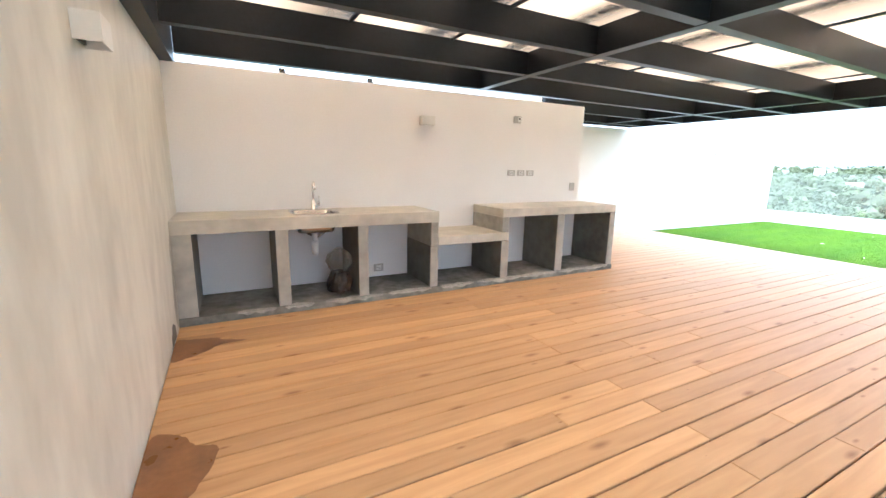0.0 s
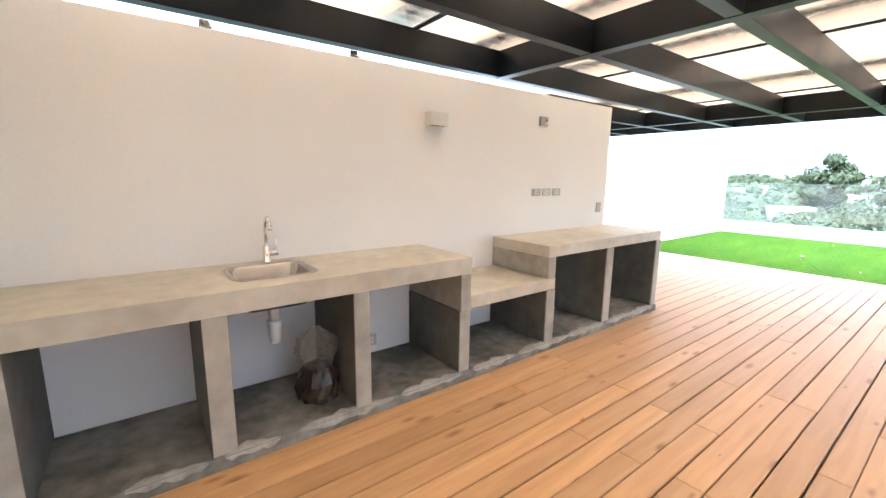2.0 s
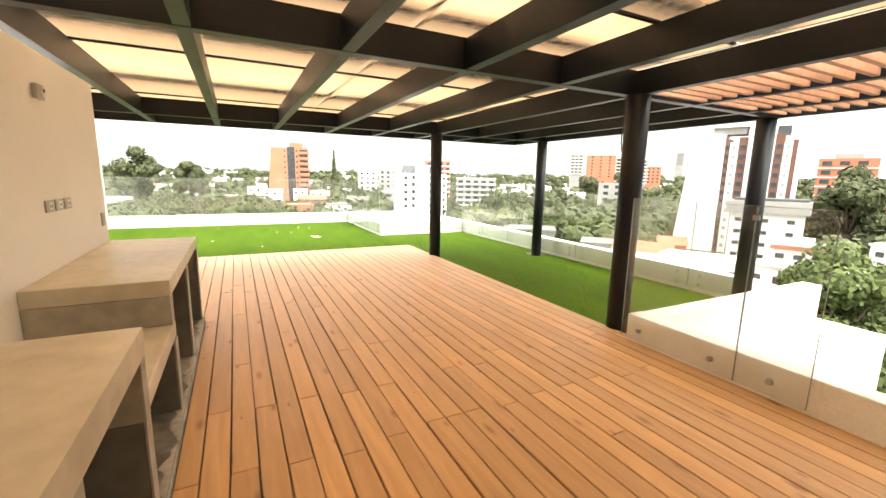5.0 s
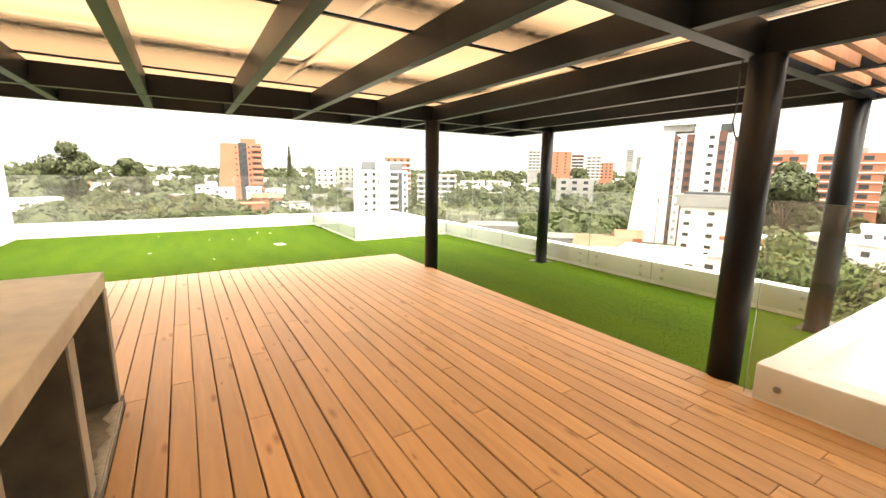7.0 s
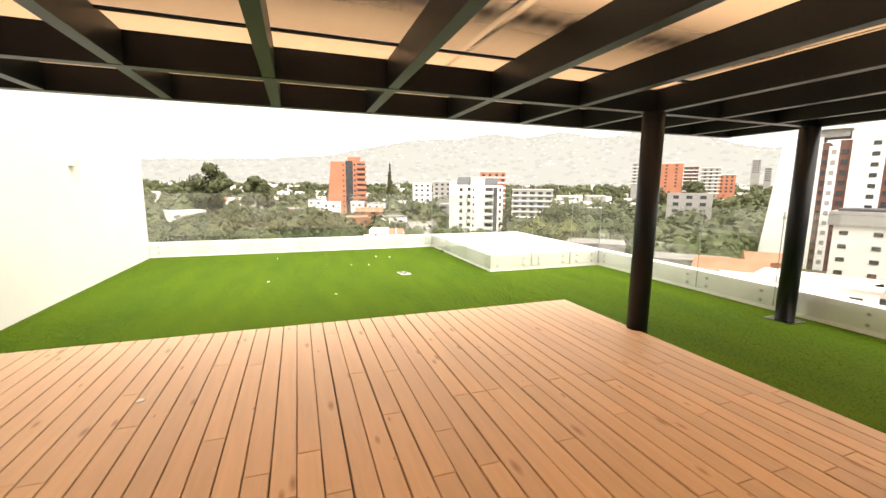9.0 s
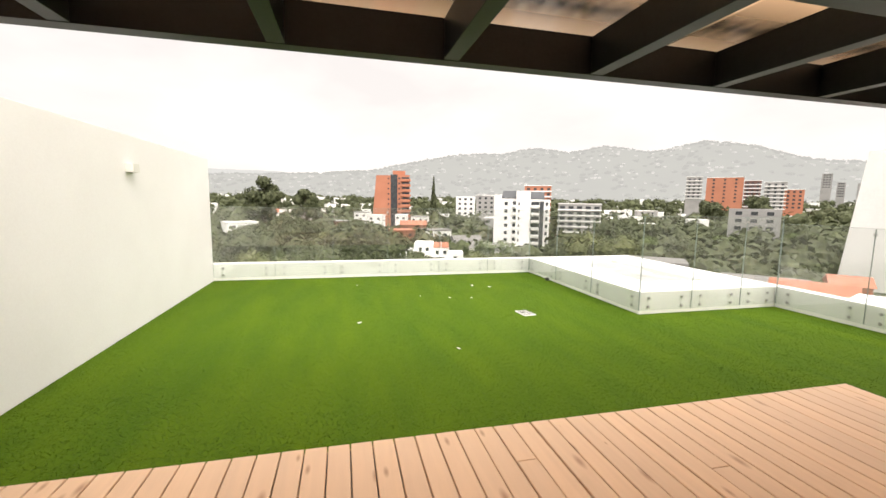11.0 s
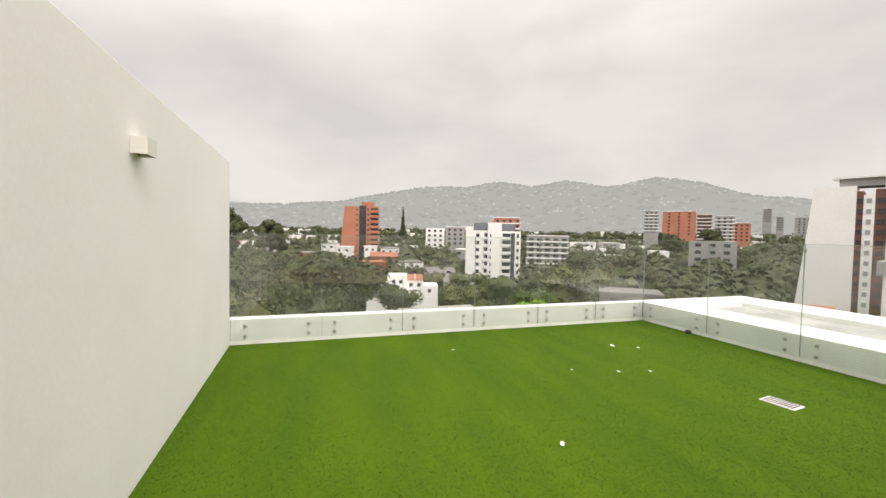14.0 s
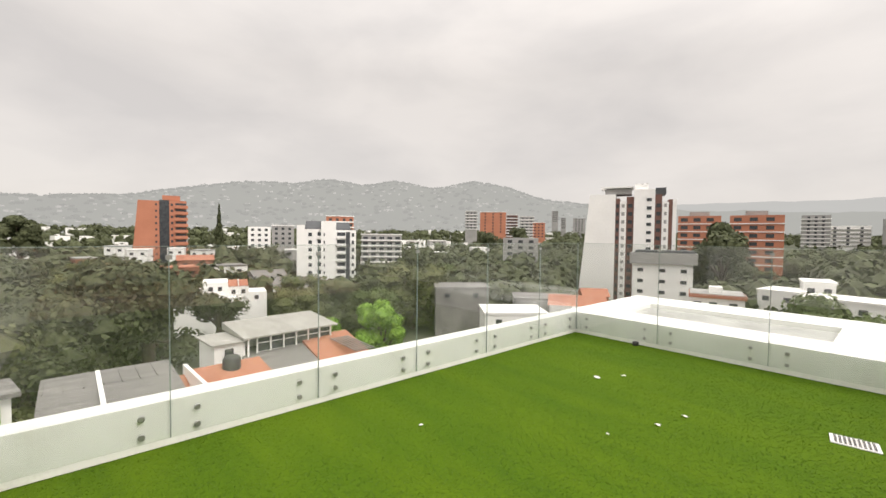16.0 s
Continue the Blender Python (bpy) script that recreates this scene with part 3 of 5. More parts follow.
sp = random.Random(21)
splash = mat("pale_cement_splash", (0.24, 0.235, 0.205), (0.46, 0.445, 0.39), rough=0.8, big=6, small=30, bump=0.2, depth=0.003)
x = 0.45
while x < 5.1:
    run = sp.uniform(0.25, 0.7)
    x1, n = min(5.19, x + run), 9
    bm = bmesh.new()
    cols3 = []
    for i in range(n + 1):
        f = i / n
        fade = math.sin(math.pi * f) ** 0.5 if 0 < i < n else 0.0
        xx = x + (x1 - x) * f
        deep, drop = 0.004 + fade * sp.uniform(0.015, 0.07), 0.003 + fade * sp.uniform(0.008, 0.04)
        cols3.append([bm.verts.new(p) for p in ((xx, -0.689 + deep, 0.0662), (xx, -0.689, 0.0668), (xx, -0.6962, 0.058), (xx, -0.6962, 0.058 - drop))])
    for a, b in zip(cols3, cols3[1:]):
        for k in range(3):
            bm.faces.new((a[k], b[k], b[k + 1], a[k + 1])).smooth = True
    part("splash", bm, splash, counter, "pale splash of cement on the plinth's edge")
    x = x1 + sp.uniform(0.0, 0.12)

# ---- sink and tap ----
sink = thing("sink", "small brushed steel sink set into the cement worktop", "sink")
bm = bmesh.new()
rings = []
for r_out, z, r in ((0.0, 0.9045, 0.08), (0.022, 0.9055, 0.07), (0.032, 0.895, 0.065), (0.038, 0.765, 0.06), (0.060, 0.712, 0.05), (0.13, 0.703, 0.03)):
    rings.append([bm.verts.new((x, y, z)) for x, y in rounded(sx0 + r_out, sx1 - r_out, sy0 + r_out, sy1 - r_out, r)])
for a, b in zip(rings, rings[1:]):
    for k in range(len(a)):
        bm.faces.new((a[k], a[(k + 1) % len(a)], b[(k + 1) % len(a)], b[k])).smooth = True
bm.faces.new(rings[-1])
bowl = part("bowl", bm, M_steel, sink)
bowl.modifiers.new("thickness", "SOLIDIFY").thickness = 0.0015
cx, cy = (sx0 + sx1) / 2, (sy0 + sy1) / 2
bm = bmesh.new()
tube(bm, [(cx, cy, 0.705), (cx, cy, 0.711)], 0.04, 20)
part("strainer", bm, M_chrome, sink)
bm = bmesh.new()
tube(bm, [(cx, cy, 0.70), (cx, cy, 0.675), (cx, cy, 0.60)], [0.045, 0.028, 0.026], 16)
part("drain_pipe", bm, M_pvc, sink)
bm = bmesh.new()
tube(bm, [(cx, cy, 0.60), (cx, cy, 0.585), (cx, cy, 0.50), (cx, cy, 0.46)], [0.042, 0.042, 0.034, 0.028], 16)
part("trap", bm, M_pvc, sink, "white plastic trap")
bm = bmesh.new()
tube(bm, [(cx + 0.06, -0.03, 0.60), (cx + 0.08, -0.08, 0.60), (cx + 0.16, -0.06, 0.65), (cx + 0.2, -0.08, 0.745)], 0.012, 10)
part("hose", bm, M_steel, sink, "braided steel hose")
bm = bmesh.new()
tube(bm, [(cx + 0.06, -0.002, 0.60), (cx + 0.06, -0.05, 0.60)], 0.018, 10)
part("valve", bm, M_chrome, sink)

bm = bmesh.new()
tube(bm, [(cx, cy, 0.67), (cx - 0.03, cy + 0.05, 0.67), (cx - 0.06, -0.12, 0.68), (cx - 0.07, -0.003, 0.68)], 0.02, 12)
part("waste_pipe", bm, M_dark, sink, "dark waste pipe to the wall")

tap = thing("tap", "tall chrome swan-neck kitchen tap on the cement worktop", "tap")
TX, TY = 1.25, -0.075
bm = bmesh.new()
tube(bm, [(TX, TY, 0.9), (TX, TY, 0.908), (TX, TY, 0.909), (TX, TY, 1.0), (TX, TY, 1.005)], [0.028, 0.028, 0.021, 0.021, 0.014], 20)
part("body", bm, M_chrome, tap)
bm = bmesh.new()
arc = [(TX, TY, 1.0), (TX, TY, 1.10)] + [(TX, TY - 0.06 + 0.06 * math.cos(a), 1.10 + 0.09 * math.sin(a)) for a in np.linspace(0.2, 2.6, 12)]
tube(bm, arc + [(TX, TY - 0.125, 1.12)], 0.0115, 14)
part("spout", bm, M_chrome, tap)
bm = bmesh.new()
tube(bm, [(TX + 0.015, TY, 0.955), (TX + 0.07, TY, 0.955)], 0.018, 16)
tube(bm, [(TX + 0.06, TY, 0.965), (TX + 0.062, TY, 1.04)], 0.005, 8)
part("lever", bm, M_chrome, tap)

# ---- bag ----
bag = thing("rubbish_bag", "dark plastic rubbish bag with a clear top on the plinth", "bag", m=pose(1.43, -0.40, 0.0655))
bm = bmesh.new()
prof = [(0.02, 0.0), (0.115, 0.004), (0.13, 0.05), (0.125, 0.12), (0.105, 0.18), (0.085, 0.21)]


def crumpled(bm, prof, amp, seed, sides=26):
    rings = []
    for r, z in prof:
        ring = []
        for k in range(sides):
            a = 2 * math.pi * k / sides
            rr = r * (1 + amp * noise.noise(Vector((math.cos(a) * 2.2, math.sin(a) * 2.2, z * 14 + seed))) + amp * 0.5 * math.sin(7 * a + seed + z * 20))
            ring.append(bm.verts.new((rr * math.cos(a), rr * math.sin(a), z + 0.4 * amp * r * math.sin(5 * a + seed))))
        rings.append(ring)
    for a, b in zip(rings, rings[1:]):
        for k in range(sides):
            bm.faces.new((a[k], a[(k + 1) % sides], b[(k + 1) % sides], b[k]))
    return rings


r = crumpled(bm, prof, 0.14, 1.0)
bm.faces.new(r[0][::-1])
part("sack", bm, M_bag, bag, "filled dark plastic sack")
bm = bmesh.new()
crumpled(bm, [(0.08, 0.195), (0.07, 0.22), (0.10, 0.26), (0.125, 0.31), (0.115, 0.355), (0.09, 0.40), (0.045, 0.44), (0.02, 0.47)], 0.42, 4.0)
part("collar", bm, M_bagclear, bag, "crumpled clear plastic collar")


# ---- wall fittings ----
def sconce(x, y, z, turn, group="wall lamps"):
    s = thing("wall_lamp", "small beige box wall lamp on a painted wall", "wall lamp", group, pose(x, y, z, 0, 0, turn))
    bm = bmesh.new()
    for b in ((-0.082, 0.082, -0.09, -0.086, -0.052, 0.052), (-0.082, -0.078, -0.086, 0.0, -0.052, 0.052), (0.078, 0.082, -0.086, 0.0, -0.052, 0.052), (-0.078, 0.078, -0.086, 0.0, 0.046, 0.052)):
        box(bm, *b)
    part("shade", bm, M_sconce, s, "open-bottomed box shade")
    block("wall_plate", (-0.05, 0.05, -0.012, -0.0005, -0.045, 0.042), M_dark, s, 0.0)
    block("lamp_holder", (-0.03, 0.03, -0.07, -0.013, -0.03, 0.03), M_pvc, s, 0.004)
    return s


sconce(2.60, -0.0005, 1.90, 0)
sconce(0.0005, -2.5, 1.86, 90)
sconce(12.69, LAWN_WALL_Y - 0.0005, 1.905, 0)


def socket(x, z, label, w=0.12, h=0.075, dark=True):
    s = thing("wall_socket", label, "socket", "wall sockets", pose(x, -0.0005, z))
    block("cover_plate", (-w / 2, w / 2, -0.012, 0, -h / 2, h / 2), M_greyplastic, s, 0.003)
    block("insert", (-w / 4, w / 4, -0.016, -0.0125, -h / 3.2, h / 3.2), M_pvc if dark else M_greyplastic, s, 0.001)
    if dark:
        for dx in (-0.012, 0.012):
            block("slot", (dx - 0.003, dx + 0.003, -0.0175, -0.0162, -0.01, 0.01), M_dark, s, 0.0)


for sxx in (3.88, 4.04, 4.20):
    socket(sxx, 1.305, "grey plastic wall socket in a row above the raised worktop")
socket(5.0, 1.115, "grey plastic blank plate near the end of the white wall", 0.09, 0.115, False)
socket(1.99, 0.17, "grey plastic socket low on the wall under the worktop", 0.12, 0.09)
det = thing("wall_box", "small beige junction box high on the white wall", "electrical box", m=pose(3.93, -0.0005, 2.0))
block("case", (-0.055, 0.055, -0.03, 0, -0.045, 0.045), M_greyplastic, det, 0.008)
block("cover", (0.0, 0.042, -0.036, -0.031, -0.03, 0.03), M_pvc, det, 0.002)
block("slot", (0.008, 0.034, -0.039, -0.0365, 0.0, 0.02), M_dark, det, 0.0)

for bx in (1.02, 1.93):
    b = thing("wall_bracket", "small grey steel bracket on top of the white wall", "bracket", "brackets on the wall", pose(bx, 0.03, WALL_TOP + 0.001))
    block("foot", (-0.035, 0.035, -0.025, 0.03, 0, 0.012), M_steel, b, 0.002)
    block("upright", (-0.03, 0.02, -0.02, -0.012, 0.0125, 0.045), M_steel, b, 0.001)
    block("pad", (-0.03, 0.03, -0.0115, 0.02, 0.0125, 0.04), M_greyplastic, b, 0.003)

neighbour = thing("neighbouring_house", "white neighbouring house with a brown eave and brick chimney", "house")
block("wall", (10.8, 14.4, 3.1, 6.0, -22.0, 2.26), M_white, neighbour, 0.0)
block("roof", (10.6, 14.7, 2.9, 6.2, 2.262, 2.335), M_slat, neighbour, 0.01)
block("chimney", (12.5, 13.7, 3.4, 4.2, 2.337, 2.50), M_slat, neighbour, 0.01)

# ---- railings ----
M_bolt = mat("dull_steel_bolt", (0.33, 0.33, 0.32), (0.42, 0.42, 0.41), rough=0.4, metal=0.7, bump=0)


def bolt_mesh():
    bm = bmesh.new()
    tube(bm, [(0, 0, 0), (0, 0, 0.018), (0, 0, 0.019), (0, 0, 0.03), (0, 0, 0.033)], [0.014, 0.014, 0.024, 0.024, 0.019], 14)
    me = bpy.data.meshes.new("bolt")
    bm.to_mesh(me)
    bm.free()
    me.materials.append(M_bolt)
    return me


BOLT = bolt_mesh()


def railing(label, start, along, normal, length, pitch, z0, z1, rows=(0.065, -0.075), first=0.0, clips=True):
    """Glass panels bolted to a parapet's face. start: the face's start; along, normal: directions."""
    s = thing("glass_railing", label, "railing", "glass railings")
    along, normal, start = Vector(along), Vector(normal), Vector(start)
    frame_m = Matrix((along, normal, Vector((0, 0, 1)))).transposed().to_4x4()
    joints, p = [0.0], first if first > 0 else pitch
    while p < length - 0.2:
        joints.append(p)
        p += pitch
    joints.append(length)
    for a, b in zip(joints, joints[1:]):
        bm = bmesh.new()
        box(bm, a + 0.004, b - 0.004, 0.019, 0.029, z0, z1)
        ob = part("glass_pane", bm, M_glass, s, "clear glass pane", Matrix.Translation(start) @ frame_m)
        eb = bmesh.new()
        box(eb, a + 0.004, b - 0.004, 0.0185, 0.0295, z1 + 0.0005, z1 + 0.004)
        box(eb, a + 0.001, a + 0.0035, 0.0185, 0.0295, z0, z1)
        box(eb, b - 0.0035, b - 0.001, 0.0185, 0.0295, z0, z1)
        part("pane_edge", eb, M_edge, s, "polished pale green glass edge", Matrix.Translation(start) @ frame_m)
        for q in ((a + 0.185, b - 0.185) if b - a > 0.5 else ((a + b) / 2,)):
            for z in rows:
                o = new("bolt", BOLT)
                o.parent = s
                turn = normal.to_track_quat("Z", "Y").to_matrix().to_4x4()
                o.matrix_basis = Matrix.Translation(start + along * q + Vector((0, 0, z))) @ turn
    if clips:
        for a in joints[1:-1]:
            bm = bmesh.new()
            box(bm, a - 0.022, a + 0.022, 0.014, 0.034, z1 - 0.10, z1 - 0.065)
            part("clip", bm, M_bolt, s, "steel clip joining two panes", Matrix.Translation(start) @ frame_m)


railing("clear glass railing bolted to the white east parapet", (EDGE_X, LAWN_WALL_Y - 0.01, 0), (0, -1, 0), (-1, 0, 0), LAWN_WALL_Y - EDGE_Y - 0.04, 1.214, -0.13, 1.36)
railing("clear glass railing bolted to the white inner parapet", (EDGE_X - 0.03, EDGE_Y, 0), (-1, 0, 0), (0, 1, 0), EDGE_X - INNER_X, 1.33, -0.13, 1.36)
railing("clear glass railing bolted to the parapet corner", (INNER_X, EDGE_Y + 0.03, 0), (0, -1, 0), (-1, 0, 0), EDGE_Y - SOUTH_Y, 1.0, -0.13, 1.36)
railing("clear glass railing bolted to the white south parapet", (INNER_X - 0.03, SOUTH_Y, 0), (-1, 0, 0), (0, 1, 0), INNER_X - 3.6, 1.25, -0.13, 1.25)
railing("clear glass railing bolted to the parapet beside the deck", (3.12, -4.42, 0), (-1, 0, 0), (0, 1, 0), 1.50, 1.035, 0.03, 1.37, rows=(0.13,))

# ---- drain and litter ----
grate = thing("floor_drain", "square white plastic drain grate set in the lawn", "drain", m=pose(12.40, -3.02, TURF_Z + 0.001, 0, 0, 8))
block("frame", (-0.15, 0.15, -0.10, 0.10, 0, 0.010), M_pvc, grate, 0.003)
for i in range(9):
    for j in range(6):
        block("slot", (-0.125 + i * 0.029, -0.107 + i * 0.029, -0.083 + j * 0.029, -0.064 + j * 0.029, 0.0105, 0.0125), M_dark, grate, 0.0)


def scrap(x, y, s, turn):
    t = thing("paper_scrap", "small crumpled white scrap lying on the lawn", "litter", "scraps on the lawn", pose(x, y, TURF_Z + 0.012, 0, 0, turn))
    bm = bmesh.new()
    g = [[bm.verts.new(((i - 2) * s / 4, (j - 1) * s / 4, abs(noise.noise(Vector((i * 1.7, j * 2.3, x * 3)))) * s * 0.4)) for j in range(3)] for i in range(5)]
    for i in range(4):
        for j in range(2):
            bm.faces.new((g[i][j], g[i + 1][j], g[i + 1][j + 1], g[i][j + 1]))
    r = bmesh.ops.extrude_face_region(bm, geom=list(bm.faces))
    bmesh.ops.translate(bm, vec=(0, 0, 0.003), verts=[v for v in r["geom"] if isinstance(v, bmesh.types.BMVert)])
    part("sheet", bm, M_pvc, t)


for sx, sy, ss, st in ((11.0, -1.51, 0.09, 20), (12.26, -0.41, 0.11, -40), (13.52, -2.06, 0.09, 10), (14.47, -2.79, 0.12, 0), (14.87, -0.46, 0.07, 60), (13.73, -1.56, 0.05, 0), (13.42, -2.44, 0.1, -20), (14.3, -3.1, 0.09, 30)):
    scrap(sx + 0.065, sy - 0.035, ss * 0.55, st)
flake = thing("paper_scrap", "small pale scrap lying on the deck boards", "litter", "scraps on the deck", pose(7.67, 0.12, 0.001, 0, 0, 30))
bm = bmesh.new()
tube(bm, [(0, 0, 0), (0, 0, 0.004), (0, 0, 0.006)], [0.028, 0.03, 0.02], 9)
part("sheet", bm, M_pvc, flake)
cable = thing("loose_cable", "loose black cable hanging beside a black column", "cable")
bm = bmesh.new()
tube(bm, [(3.50, -4.60, 2.40), (3.505, -4.61, 2.2), (3.50, -4.60, 2.02), (3.52, -4.62, 1.93), (3.49, -4.60, 1.84), (3.47, -4.61, 1.79)], 0.006, 6)
part("wire", bm, M_dark, cable)
stop = thing("drain_stopper", "small dark drain cap at the foot of the parapet", "drain cap", m=pose(14.9, -4.72, TURF_Z))
bm = bmesh.new()
tube(bm, [(0, 0, 0), (0, 0, 0.05), (0, 0, 0.06)], [0.045, 0.045, 0.03], 14)
part("cap", bm, M_dark, stop)


# ---- the city ----
EYE = Vector((12.13, 1.75, 1.48))
GROUND = -22.0


def far(az, dist, z=GROUND):
    a = radians(az)
    return Vector((EYE.x + dist * math.cos(a), EYE.y + dist * math.sin(a), z))


def rise(dist, el):
    return EYE.z + dist * math.tan(radians(el))


def land(r):
    return GROUND + (0 if r < 140 else min(1.0, (r - 140) / 500) * 20)


def smooth01(x):
    x = max(0.0, min(1.0, x))
    return x * x * (3 - 2 * x)


CREST = [(-180, 4.0), (-140, 4.5), (-110, 3.2), (-90, 2.6), (-75, 3.2), (-61, 4.0), (-55.2, 4.8), (-50.6, 6.3), (-46, 7.2), (-42, 6.5), (-39.7, 6.3), (-35, 7.1), (-30.4, 6.4), (-26.7, 6.9), (-21.7, 6.2),
         (-15.7, 6.1), (-9.7, 5.0), (-3, 3.7), (4, 3.3), (16, 2.6), (60, 4.0), (180, 4.0)]
CREST_FAR = [(-180, 4.5), (-61, 3.9), (-30, 4.0), (-10, 3.7), (2, 3.3), (10, 3.5), (20, 3.6), (60, 4.2), (180, 4.5)]


def crest(table, az):
    az = (az + 180) % 360 - 180
    return float(np.interp(az, [a for a, _ in table], [e for _, e in table]))


bm = bmesh.new()
radii = [17, 24, 35, 50, 70, 100, 140, 200, 280, 380, 500, 640, 800, 3000]
N = 120
rings = []
for r in radii:
    rings.append([bm.verts.new((EYE.x - 4 + r * math.cos(2 * math.pi * k / N), EYE.y - 4 + r * math.sin(2 * math.pi * k / N), land(r))) for k in range(N)])
bm.faces.new(rings[0])
for a, b in zip(rings, rings[1:]):
    for k in range(N):
        bm.faces.new((a[k], a[(k + 1) % N], b[(k + 1) % N], b[k]))
tagged(part("ground", bm, M_ground), "wooded city ground reaching to the hills", kind="structure")


def ridge(name, table, r0, r1, material, label, seed):
    bm = bmesh.new()
    rings = []
    steps = 14
    for i in range(steps + 1):
        f = i / steps
        r = r0 + (r1 - r0) * f
        ring = []
        for k in range(720):
            az = -180 + k / 2
            top = r1 * math.tan(radians(crest(table, az)))
            bump = noise.fractal(Vector((math.cos(radians(az)) * 14, math.sin(radians(az)) * 14, seed + f * 2.5)), 1.0, 2.0, 5)
            z = -2 + (top + 2) * smooth01(f) ** 0.8 + bump * (4 + 16 * f * (1 - f)) * r1 / 1500
            ring.append(bm.verts.new((EYE.x + r * math.cos(radians(az)), EYE.y + r * math.sin(radians(az)), z)))
        rings.append(ring)
    for a, b in zip(rings, rings[1:]):
        for k in range(720):
            bm.faces.new((a[k], a[(k + 1) % 720], b[(k + 1) % 720], b[k])).smooth = True
    return tagged(part(name, bm, material), label, kind="structure")


ridge("backdrop", CREST, 760, 1500, M_hill, "wooded hills round the city with painted haze glow", 3.0)
ridge("backdrop_far", CREST_FAR, 1800, 2600, M_hill_far, "far hills behind, paler by painted haze glow", 9.0)

# houses and woods on the hills
rnd = random.Random(11)
bm = bmesh.new()
for i in range(420):
    az = rnd.uniform(-64, 18)
    f = rnd.uniform(0.1, 0.85)
    r = 760 + 740 * f
    top = 1500 * math.tan(radians(crest(CREST, az)))
    bmp = noise.fractal(Vector((math.cos(radians(az)) * 14, math.sin(radians(az)) * 14, 3.0 + f * 2.5)), 1.0, 2.0, 5)
    z = -2 + (top + 2) * smooth01(f) ** 0.8 + bmp * (4 + 16 * f * (1 - f))
    p = far(az, r, z)
    w, d, h = rnd.uniform(1.5, 3.6), rnd.uniform(2.5, 5.5), rnd.uniform(1.2, 3.0)
    m = Matrix.Translation(p) @ pose(0, 0, 0, 0, 0, az + rnd.uniform(-30, 30))
    for v in box(bm, -d, d, -w, w, -8, h):
        v.co = m @ v.co
tagged(part("hill_houses", bm, M_hill_house), "houses scattered over the wooded hills, paled by painted haze", "houses", kind="stuff")


def clump_cloud(name, spots, material, label, leaves=30):
    """Many crowns in one mesh, each a rough core under loose leafy flakes."""
    base = bmesh.new()
    bmesh.ops.create_icosphere(base, subdivisions=1, radius=1)
    bv = np.array([v.co[:] for v in base.verts])
    bf = np.array([[v.index for v in f.verts] for f in base.faces])
    base.free()
    g = np.random.default_rng(len(spots))
    tris, quads, vs, n = [], [], [], 0
    for x, y, z, w, h in spots:
        k = 0.82 + g.normal(0, 0.12, (len(bv), 1))
        vs.append(bv * k * (w, w, h) + (x, y, z))
        tris.append(bf + n)
        n += len(bv)
        if leaves:
            d = g.normal(0, 1, (leaves, 3))
            d[:, 2] = np.abs(d[:, 2]) * 0.8 - 0.15
            d /= np.linalg.norm(d, axis=1)[:, None]
            c = d * g.uniform(0.8, 1.15, (leaves, 1)) * (w, w, h) + (x, y, z)
            out = d + g.normal(0, 0.35, (leaves, 3))
            u = np.cross(out, g.normal(0, 1, (leaves, 3)))
            u /= np.linalg.norm(u, axis=1)[:, None]
            v = np.cross(out, u)
            v /= np.linalg.norm(v, axis=1)[:, None]
            r = w * g.uniform(0.12, 0.26, (leaves, 1))
            vs.append(np.stack([c - u * r, c - v * r, c + u * r, c + v * r], 1).reshape(-1, 3))
            quads.append(np.arange(4 * leaves).reshape(-1, 4) + n)
            n += 4 * leaves
    faces = np.concatenate(tris).tolist() + (np.concatenate(quads).tolist() if quads else [])
    me = bpy.data.meshes.new(name)
    me.from_pydata(np.concatenate(vs).tolist(), [], faces)
    me.materials.append(material)
    tagged(new(name, me), label, "trees", kind="stuff")


spots = []
for i in range(1500):
    az = rnd.uniform(-66, 20)
    f = rnd.choice((rnd.uniform(0.85, 1.0), rnd.uniform(0.0, 1.0)))
    r = 760 + 740 * f
    top = 1500 * math.tan(radians(crest(CREST, az)))
    bmp = noise.fractal(Vector((math.cos(radians(az)) * 14, math.sin(radians(az)) * 14, 3.0 + f * 2.5)), 1.0, 2.0, 5)
    z = -2 + (top + 2) * smooth01(f) ** 0.8 + bmp * (4 + 16 * f * (1 - f))
    p = far(az, r, z)
    w = rnd.uniform(5, 10)
    spots.append((p.x, p.y, z + 1, w, w * 0.6))
clump_cloud("hill_woods", spots, M_hill_tree, "woods on the hills under painted haze glow", 8)


# ---- buildings ----
def framed(az, dist, turn=0.0, z=GROUND):
    """Local axes of a building: x to its right as seen from the terrace, y away, z up."""
    p = far(az, dist, z)
    return Matrix.Translation(p) @ pose(0, 0, 0, 0, 0, az - 90 + turn)


WINDOWS = {}


def window(parent, x, z, w, h, y, depth=0.12, material=None, name="window"):
    key = (round(w, 2), round(h, 2), name, (material or M_window).name)
    if key not in WINDOWS:
        bm = bmesh.new()
        box(bm, -w / 2, w / 2, -depth, 0.3, -h / 2, h / 2)
        me = bpy.data.meshes.new(name)
        bm.to_mesh(me)
        bm.free()
        me.materials.append(material or M_window)
        WINDOWS[key] = me
    o = new(name, WINDOWS[key])
    o.parent = parent
    o.matrix_basis = Matrix.Translation((x, y, z))
    return o


def slab(parent, name, b, material, label=""):
    bm = bmesh.new()
    box(bm, *b)
    return part(name, bm, material, parent, label)


